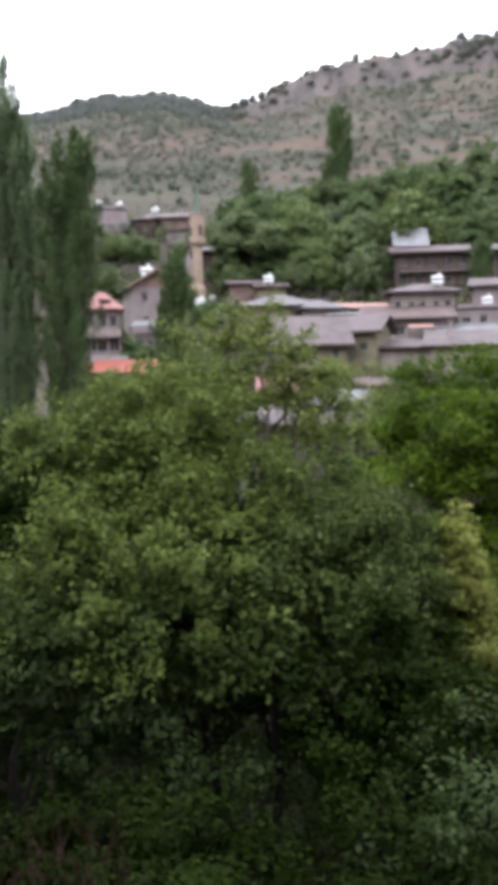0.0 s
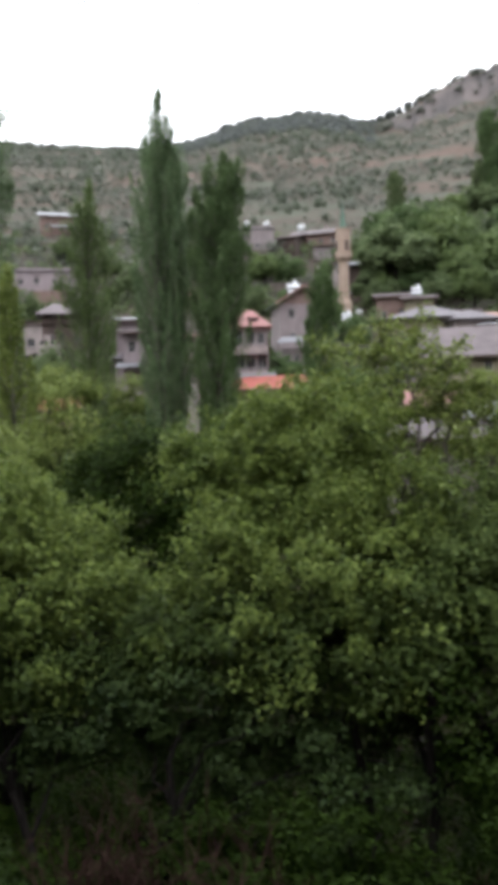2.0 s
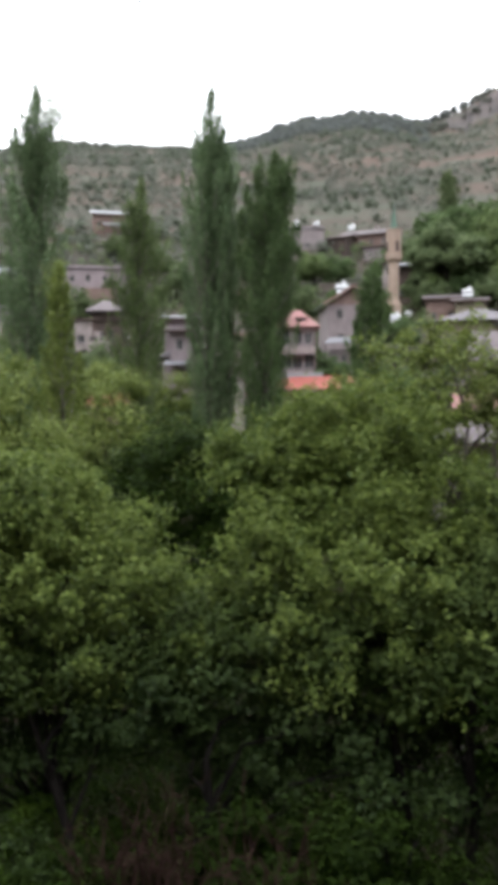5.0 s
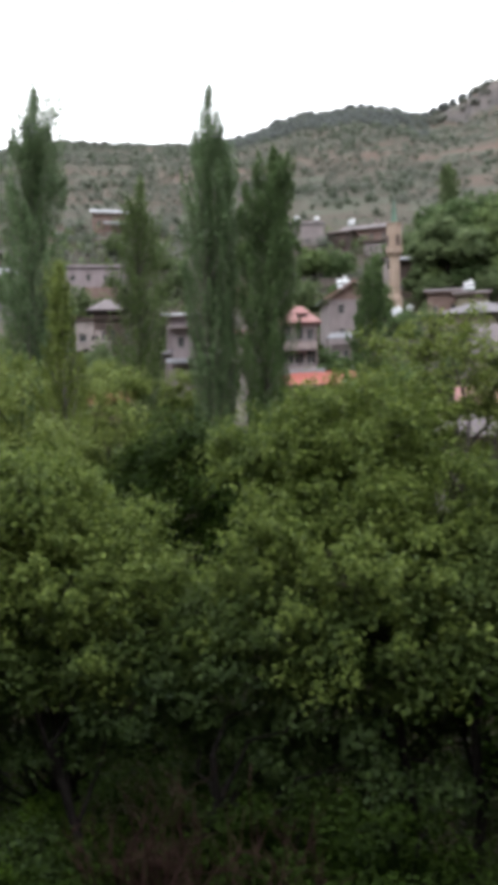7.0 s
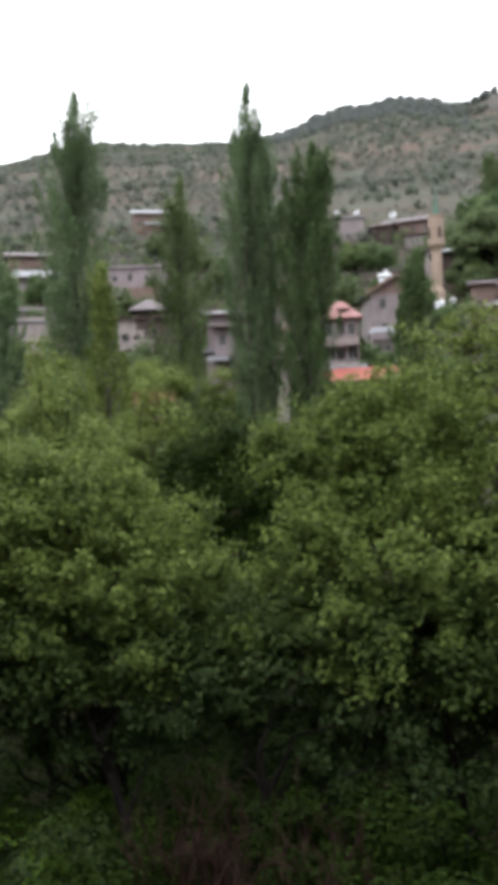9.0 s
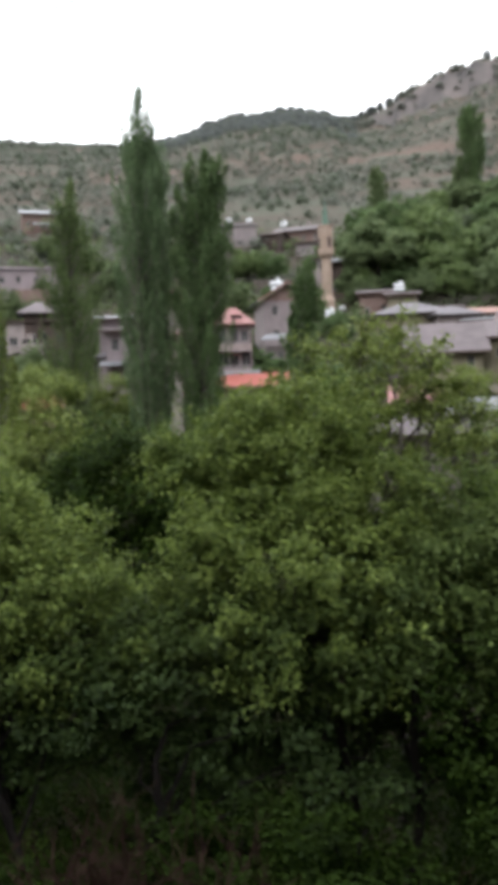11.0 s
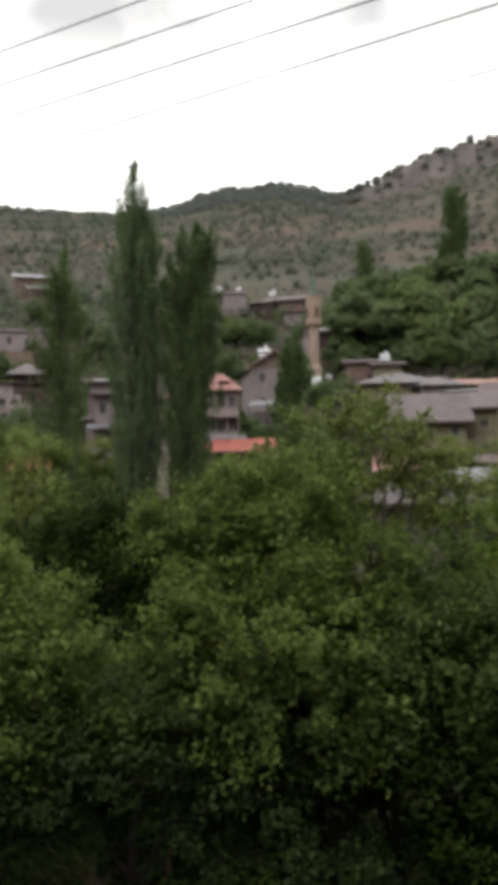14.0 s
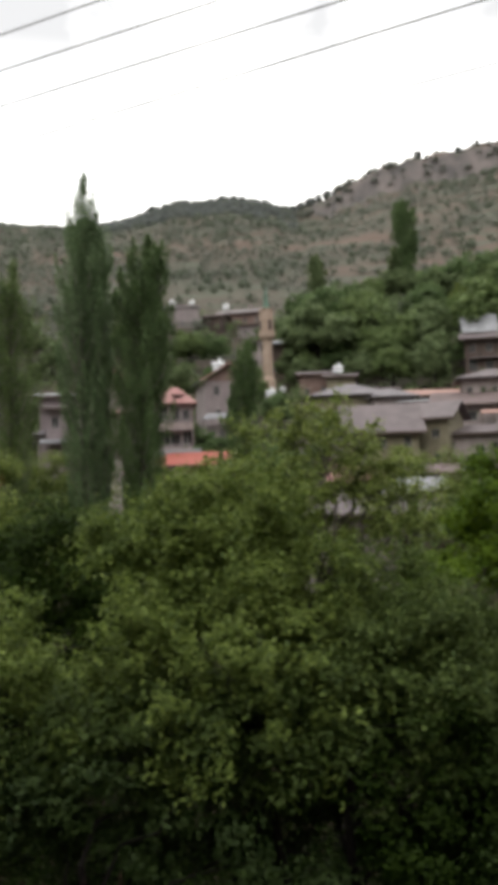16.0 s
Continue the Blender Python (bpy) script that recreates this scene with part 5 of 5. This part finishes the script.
broadleaf("young_tree", -3.4, 33.0, 11, [(0, 0, 8.6, 1.8, 1.6, 1.6), (2.2, 0.3, 8.0, 1.8, 1.6, 1.5), (-2.6, 0, 7.6, 1.8, 1.6, 1.6), (0, -0.5, 6.2, 2.8, 1.8, 1.6)],
          "leaf_olive", "mid-green tree behind the orchard", 48, clumps=100, per=150, clump_r=0.75, leaf=0.17, trunk_r=0.14)
broadleaf("orchard_tree", -10.6, 17.6, 9.5, [(0, 0, 7.8, 2.0, 1.6, 1.5), (-2.0, 0, 6.6, 2.0, 1.6, 1.5), (1.6, 0, 6.2, 1.6, 1.5, 1.4), (0, -0.8, 4.8, 2.6, 1.8, 1.8)],
          "leaf_olive", "olive-green orchard tree behind its neighbour", 49, clumps=130, per=200, clump_r=0.6, leaf=0.13, trunk_r=0.14)
broadleaf("young_tree", -31.0, 51.0, 14, [(0, 0, 12.0, 2.4, 2.0, 2.0), (-3.0, 0, 10.6, 2.4, 2.0, 2.4), (3.0, 0, 10.2, 2.4, 2.0, 2.4), (0, -0.5, 8.0, 4.0, 2.4, 2.4)],
          "leaf_light", "light green broad tree beside village houses", 50, clumps=110, per=120, clump_r=1.0, leaf=0.26, trunk_r=0.2)
open_tree(0.75, 16.8, [(0.0, 11.3, 0.55), (-0.75, 11.2, 0.5), (0.5, 11.5, 0.5), (-0.3, 10.6, 0.5), (0.9, 10.8, 0.5), (1.5, 10.9, 0.45), (2.0, 10.5, 0.45), (1.3, 10.2, 0.45), (-1.1, 10.3, 0.5), (-0.9, 9.6, 0.5), (2.1, 9.8, 0.4), (0.4, 9.9, 0.35), (1.6, 9.4, 0.45), (0.0, 9.2, 0.4), (2.5, 9.2, 0.45), (0.9, 9.0, 0.4)], 51)

broadleaf("young_tree", 6.0, 56.0, 11, [(0, 0, 9.4, 2.0, 1.6, 1.6), (2.8, 0, 8.8, 1.8, 1.6, 1.6), (-2.6, 0.3, 9.0, 2.0, 1.6, 1.7), (0.6, -0.5, 6.8, 3.8, 1.8, 1.8)],
          "leaf_light", "light green thin tree before ochre house", 52, clumps=80, per=80, clump_r=0.8, leaf=0.24, trunk_r=0.16, limbs=12)
broadleaf("young_tree", -27.5, 62.0, 11, [(0, 0, 9.0, 2.0, 1.6, 1.6), (2.6, 0, 8.4, 2.0, 1.6, 1.6), (-2.4, 0.3, 8.4, 2.0, 1.6, 1.7), (0.6, -0.5, 6.4, 3.8, 1.8, 1.8)],
          "leaf_light", "light green tree below pale pink houses", 54, clumps=90, per=100, clump_r=0.85, leaf=0.24, trunk_r=0.16, limbs=8)
broadleaf("young_tree", -9.6, 60.0, 11, [(0, 0, 7.4, 2.0, 1.6, 1.5), (2.6, 0, 7.0, 2.0, 1.6, 1.5), (-2.4, 0.3, 6.8, 2.0, 1.6, 1.6), (0.6, -0.5, 5.0, 3.8, 1.8, 1.6)],
          "leaf_light", "light green tree below the orange roof", 55, clumps=90, per=100, clump_r=0.85, leaf=0.24, trunk_r=0.16, limbs=8)

broadleaf("young_tree", -19.6, 59.0, 11, [(0, 0, 8.8, 1.8, 1.6, 1.6), (2.2, 0, 8.0, 1.8, 1.6, 1.6), (-2.4, 0.3, 8.2, 1.8, 1.6, 1.7), (0.2, -0.5, 6.2, 3.6, 1.8, 1.8)],
          "leaf_light", "light green tree between the poplars and pink houses", 56, clumps=90, per=110, clump_r=0.85, leaf=0.24, trunk_r=0.16, limbs=8)

# undergrowth; leaf_dark and leaf_shade bushes hold the crowns' shade in their colour
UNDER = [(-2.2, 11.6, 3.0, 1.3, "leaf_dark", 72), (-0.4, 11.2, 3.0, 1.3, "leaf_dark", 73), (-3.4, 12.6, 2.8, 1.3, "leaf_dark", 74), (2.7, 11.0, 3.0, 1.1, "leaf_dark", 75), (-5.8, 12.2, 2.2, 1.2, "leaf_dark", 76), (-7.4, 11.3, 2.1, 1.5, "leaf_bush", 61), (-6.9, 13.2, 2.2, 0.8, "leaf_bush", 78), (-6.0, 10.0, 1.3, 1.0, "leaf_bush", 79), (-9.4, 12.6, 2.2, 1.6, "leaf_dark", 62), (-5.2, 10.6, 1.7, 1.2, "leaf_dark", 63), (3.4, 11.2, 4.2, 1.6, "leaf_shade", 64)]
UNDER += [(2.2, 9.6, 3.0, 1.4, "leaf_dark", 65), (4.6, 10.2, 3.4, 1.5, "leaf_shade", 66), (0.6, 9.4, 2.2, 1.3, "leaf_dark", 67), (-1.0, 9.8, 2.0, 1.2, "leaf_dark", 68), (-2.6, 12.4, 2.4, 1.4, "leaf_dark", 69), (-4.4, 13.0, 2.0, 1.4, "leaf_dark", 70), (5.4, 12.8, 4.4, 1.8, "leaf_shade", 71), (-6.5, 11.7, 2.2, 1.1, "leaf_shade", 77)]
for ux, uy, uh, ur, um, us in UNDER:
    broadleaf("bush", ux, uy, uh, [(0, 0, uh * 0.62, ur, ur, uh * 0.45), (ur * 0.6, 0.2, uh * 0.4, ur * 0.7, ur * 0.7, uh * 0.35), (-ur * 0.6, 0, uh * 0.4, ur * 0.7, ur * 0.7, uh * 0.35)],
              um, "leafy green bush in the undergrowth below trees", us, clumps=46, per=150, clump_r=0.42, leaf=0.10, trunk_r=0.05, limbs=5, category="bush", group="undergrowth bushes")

# a low thicket over the valley floor below the crowns, leaves darkened for shade
rng = np.random.default_rng(95)
where, normal, size = [], [], []
for i in range(760):
    a, r = radians(rng.uniform(-24, 40)), rng.uniform(7.6, 24)
    cx, cy = -r * math.sin(a), r * math.cos(a)
    h = rng.uniform(0.5, 1.3) if r < 13.5 else rng.uniform(0.8, 2.4)
    k = 150
    d = unit(rng.normal(size=(k, 3)))
    where.append(np.array((cx, cy, hit_ground(cx, cy) + h * 0.45)) + d * np.array((0.75, 0.75, h * 0.55)) * rng.random((k, 1)) ** 0.45)
    normal.append(d * 0.6 + np.array((0, 0, 0.5)) + rng.normal(size=(k, 3)) * 0.5)
    size.append(0.11 * (0.6 + 0.8 * rng.random(k)))
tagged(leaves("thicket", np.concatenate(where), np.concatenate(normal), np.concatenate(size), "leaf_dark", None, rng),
       "low green thicket over the valley floor, crown shade in its leaf colour", "undergrowth", kind="stuff")


def bare_bush(x, y, h, seed, stems=26, spread=0.8):
    rng = np.random.default_rng(seed)
    t = thing("bare_bush", pose(x, y, hit_ground(x, y) - 0.1), "leafless reddish-brown dry bush of thin stems", "bush", "dry bushes")
    for i in range(stems):
        a, q = rng.random() * 6.283, rng.random() ** 0.6 * spread
        e = (math.cos(a) * q, math.sin(a) * q, h * (0.6 + 0.45 * rng.random()))
        path = limb_path((0.25 * math.cos(a) * q, 0.25 * math.sin(a) * q, 0), e, rng, n=6, wob=0.25)
        pieces = [tube(path, np.linspace(0.028, 0.006, 7), 5)]
        for k in range(6):
            s = np.array(path[rng.integers(2, 6)])
            pieces.append(tube(limb_path(s, s + rng.normal(size=3) * np.array((0.25, 0.25, 0.18)) + np.array((0, 0, 0.25)), rng, n=3, wob=0.2), [0.012, 0.009, 0.006, 0.003], 4))
        part("stem", merged(pieces), "twig", t)
    return t


bare_bush(-3.6, 10.9, 3.4, 81)
bare_bush(-2.9, 10.4, 3.0, 82, 20)
bare_bush(-1.5, 10.2, 3.0, 83, 12, 0.5)
bare_bush(-4.6, 11.4, 2.6, 84, 18)
bare_bush(0.9, 10.6, 2.6, 85, 12, 0.6)
bare_bush(-1.9, 11.0, 3.6, 86, 7, 0.5)

# round trees on the village slope, four kinds copied about
KINDS = []
for k, (mat, leaf) in enumerate((("leaf_far", 0.40), ("leaf_poplar_light", 0.38), ("leaf_far", 0.38), ("leaf_poplar_dark", 0.38))):
    rng = np.random.default_rng(200 + k)
    lobes = [(0, 0, 5.6, 2.4, 2.4, 2.2)] + [(2.0 * math.cos(a), 2.0 * math.sin(a), 3.6 + 1.6 * rng.random(), 1.8, 1.8, 1.7) for a in rng.random(4) * 6.283]
    KINDS.append(broadleaf("broadleaf_tree", 30 + 9 * k, 172, 8, lobes, mat, "rounded green broadleaf tree on the village slope", 210 + k, clumps=170, per=40, clump_r=0.64, leaf=leaf, trunk_r=0.2, limbs=6, shell=0.6, group="slope trees"))
rng = np.random.default_rng(7)
GROVE_EAST = [(24, 221, 1.2), (29, 225, 1.1), (19, 224, 1.1), (33, 222, 1.2), (38, 216, 1.2), (43, 224, 1.2), (50, 228, 1.3), (-3, 212, 1.0), (4, 213, 1.0), (0, 205, 1.1), (7, 203, 1.1), (-6, 203, 0.9), (11, 209, 1.0), (15, 216, 1.0), (7, 160, 1.3), (1, 168, 1.2), (12, 166, 1.4), (17, 156, 1.25), (23, 160, 1.3), (27, 148, 0.9), (21, 150, 1.1), (12, 150, 1.1), (30, 192, 1.5), (25, 182, 1.3), (18, 180, 1.4), (10, 182, 1.3), (4, 186, 1.2), (48, 190, 1.6), (58, 196, 1.7), (39, 182, 1.2), (55, 178, 1.4), (46, 174, 1.2), (62, 184, 1.5), (36, 200, 1.5), (44, 208, 1.5), (52, 214, 1.6), (-3, 176, 1.1)]
GROVE_WEST = [(-27, 166, 0.9), (-3.4, 144, 0.6), (3, 150, 0.9), (7, 142, 0.9), (13, 140, 0.9), (20, 138, 0.9), (-12, 168, 0.9), (-35, 168, 0.8), (-44, 172, 0.8), (-52, 150, 0.8), (-70, 150, 0.9), (-58, 118, 0.8), (-52, 112, 0.7), (-40, 110, 0.8), (-76, 124, 0.9), (-36, 102, 0.7), (-86, 128, 0.9)]
AMONG_HOUSES = [(-62, 100, 0.8), (-50, 84, 0.8), (-42, 76, 0.8), (-36, 80, 0.7), (-24, 74, 0.7), (14, 70, 0.7), (20, 74, 0.8), (26, 80, 0.8), (30, 88, 0.7), (-4, 88, 0.7), (0, 98, 0.6), (2, 108, 0.6), (16, 104, 0.5), (-6, 118, 0.7)]
BELOW_HALL = [(-5.2, 147, 0.75), (-2.6, 149, 0.8), (-0.8, 146, 0.7), (-22, 166, 0.9), (-27, 173, 0.8), (-31, 177, 0.75), (-38, 184, 0.7), (-46, 158, 0.9), (-60, 160, 0.9), (-66, 170, 0.9), (-76, 176, 0.9)]
SLOPE_TREES = GROVE_EAST + GROVE_WEST + AMONG_HOUSES + BELOW_HALL
for i in range(70):
    a, r = radians(rng.uniform(-21, 3)), rng.uniform(150, 232)
    tx, ty = -r * math.sin(a), r * math.cos(a)
    if r > 185 and a > radians(-9):
        continue
    if not (26 < tx < 50 and 138 < ty < 154) and not (tx < 2 and ty > 190):
        SLOPE_TREES.append((tx, ty, rng.uniform(0.7, 1.7)))
for i in range(26):
    a, r = radians(rng.uniform(3, 36)), rng.uniform(95, 165)
    SLOPE_TREES.append((-r * math.sin(a), r * math.cos(a), rng.uniform(0.5, 0.9)))
for i, (tx, ty, s) in enumerate(SLOPE_TREES):
    s *= (1.0 + 0.3 * rng.random()) * (1.0 if ty > 135 and tx > 0 else 0.9)
    m = pose(tx, ty, hit_ground(tx, ty) - 0.15, 0, 0, rng.random() * 360) @ Matrix.Diagonal((s, s, s * (0.9 + 0.25 * rng.random()), 1))
    if i < 4:
        KINDS[i].matrix_basis = m
    else:
        ob = copy_thing(KINDS[i % 4], pose(0, 0, 0))
        ob.matrix_basis = m

# scrub on the hillside and the wooded skyline
rng = np.random.default_rng(91)
n = 22000
az = rng.uniform(-24, 42, n)
rr = 175 + 435 * rng.random(n) ** 0.7
px, py = -rr * np.sin(np.radians(az)), rr * np.cos(np.radians(az))
wooded = np.clip((rr - 380) / 180, 0, 1) * np.clip((az + 1) / 4, 0, 1) * 0.5 + np.clip((az - 13) / 5, 0, 1) * 0.4
keep = np.array([noise.noise(Vector((a * 0.009, hit_ground(a, b) * 0.035, 2.0))) + 0.4 * noise.noise(Vector((a * 0.03, hit_ground(a, b) * 0.12, 5.0))) + 0.18 * rng.normal() + w > (-0.10 if math.hypot(a, b) < 566 or math.degrees(math.atan2(-a, b)) > 1.5 else 0.34) for a, b, w in zip(px, py, wooded)])
px, py = px[keep], py[keep]
edge_az = np.concatenate([rng.uniform(2, 42, 300), (rng.integers(0, 90, 360) * 0.73 - 24) + 0.2 * rng.normal(size=360)])
edge_r = rng.uniform(580, 612, 660)
px, py = np.concatenate([px, -edge_r * np.sin(np.radians(edge_az))]), np.concatenate([py, edge_r * np.cos(np.radians(edge_az))])
where, normal, size = [], [], []
for a, b in zip(px, py):
    far = math.hypot(a, b)
    h = 0.7 + 2.2 * rng.random() ** 2 + (0.3 + 2.6 * rng.random() ** 2.2 if far > 577 else 0)
    k = 11 if far < 577 else 30
    d = unit(rng.normal(size=(k, 3)))
    where.append(np.array((a, b, hit_ground(a, b) + h * 0.5)) + d * np.array((h * 0.75, h * 0.75, h * 0.55)) * rng.random((k, 1)) ** 0.4)
    normal.append(d * 0.6 + np.array((-0.1, -0.4, 0.9)))
    size.append(h * 0.55 * (0.6 + 0.8 * rng.random(k)))
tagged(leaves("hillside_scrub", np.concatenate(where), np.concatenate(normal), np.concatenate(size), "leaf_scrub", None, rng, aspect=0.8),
       "scrub and low oaks scattered over hillside, leaves greyed for haze", "scrub", kind="stuff")

# low oak wood on the ridge: single rounded crowns, crowding the crest
where, normal, size = [], [], []


def oak_clump(az, rr, h, k):
    cx, cy = -rr * math.sin(az), rr * math.cos(az)
    d = unit(rng.normal(size=(k, 3)))
    where.append(np.array((cx, cy, hit_ground(cx, cy) + h * 0.52)) + d * np.array((h * 0.52, h * 0.52, h * 0.5)) * rng.random((k, 1)) ** 0.33)
    normal.append(d * 0.9 + np.array((-0.1, -0.3, 0.6)))
    size.append(h * 0.3 * (0.6 + 0.8 * rng.random(k)))


for i in range(2300):
    az, rr = rng.uniform(-5, 16), 602 - 120 * rng.random() ** 1.3
    if noise.noise(Vector((az * 0.8, rr * 0.03, 9.0))) < -0.22 or (az < 1.5 and (rr < 597 or rng.random() < 0.5)):
        continue
    oak_clump(radians(az), rr, rng.uniform(2.0, 4.8), 34)
for i in range(230):
    az = rng.uniform(-22, 17)
    if noise.noise(Vector((az * 1.7, 4.0, 1.0))) > (-0.3 if az > 1 else 0.12):
        oak_clump(radians(az), rng.uniform(597, 603), 2.4 + 4.2 * rng.random() ** 1.5, 80)
for i in range(46):
    oak_clump(radians(rng.uniform(-1, 17)), rng.uniform(598, 602), rng.uniform(3.6, 7.4), 130)
for i in range(260):
    oak_clump(radians(rng.uniform(16, 40)), rng.uniform(588, 603), 1.4 + 2.4 * rng.random() ** 2, 40)
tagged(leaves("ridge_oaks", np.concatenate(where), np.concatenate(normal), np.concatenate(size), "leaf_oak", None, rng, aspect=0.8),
       "dark low oak wood along the hill crest, haze in its leaf colour", "wood", kind="stuff")

# single bushes and small trees dotted over the terraced hillside
where, normal, size = [], [], []
for i in range(2600):
    az, rr = rng.uniform(-22, 40), 190 + 390 * rng.random() ** 0.8
    cx, cy = -rr * math.sin(radians(az)), rr * math.cos(radians(az))
    z = hit_ground(cx, cy)
    row = math.sin(z * 0.62 + 2.2 * noise.noise(Vector((cx * 0.012, cy * 0.012, 4.0))))
    wood = noise.noise(Vector((cx * 0.014, cy * 0.014, 6.0))) + (0.25 if az < -6 or az > 12 else 0.0)
    if row * 0.5 + wood + 0.25 * rng.normal() > 0.12 and (az > 1.5 or rr < 562):
        oak_clump(radians(az), rr, rng.uniform(1.6, 3.6) * (1.25 if wood > 0.25 else 1.0), 40)
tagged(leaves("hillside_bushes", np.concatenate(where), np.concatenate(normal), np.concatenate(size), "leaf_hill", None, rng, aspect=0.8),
       "dark green bushes and small trees dotted along hillside terraces, paled for haze", "bushes", kind="stuff")

# shrubs and weeds between the houses
where, normal, size = [], [], []
for i in range(3400):
    a, r = radians(rng.uniform(-22, 38)), rng.uniform(62, 225)
    cx, cy = -r * math.sin(a), r * math.cos(a)
    h = rng.uniform(0.5, 2.8)
    k = 36
    d = unit(rng.normal(size=(k, 3)))
    where.append(np.array((cx, cy, hit_ground(cx, cy) + h * 0.45)) + d * np.array((h * 0.7, h * 0.7, h * 0.55)) * rng.random((k, 1)) ** 0.4)
    normal.append(d + np.array((0, 0, 0.5)))
    size.append((0.25 + 0.12 * h) * (0.6 + 0.8 * rng.random(k)))
tagged(leaves("village_shrubs", np.concatenate(where), np.concatenate(normal), np.concatenate(size), "leaf_far", None, rng, aspect=0.7),
       "green shrubs and weeds growing between village houses", "shrubs", kind="stuff")

# overhead wires in front of the houses, running away to the west
WIRES = [((26.0, 0.501), (15.0, 0.592), 0.007), ((26.0, 0.460), (6.9, 0.592), 0.007), ((26.0, 0.418), (-1.7, 0.580), 0.007), ((23.4, 0.388), (-9.6, 0.549), 0.007), ((26.1, 0.318), (-1.4, 0.449), 0.005)]
for (a0, t0), (a1, t1), thick in WIRES:
    ends = []
    for a, tn in ((a0, t0), (a1, t1)):
        r = 6.0 / math.cos(radians(a + 16))
        ends.append(Vector((0.53 - r * math.sin(radians(a)), 0.4 + r * math.cos(radians(a)), 10.53 + r * tn)))
    way = (ends[1] - ends[0]).normalized()
    p, q = ends[0] - way * 22, ends[1] + way * 16
    wire = part("overhead_wire", tube([p.lerp(q, i / 14) for i in range(15)], [thick] * 15, 6), "cable")
    tagged(wire, "thin black overhead electric wire strung above the orchard", "wire", "overhead wires")
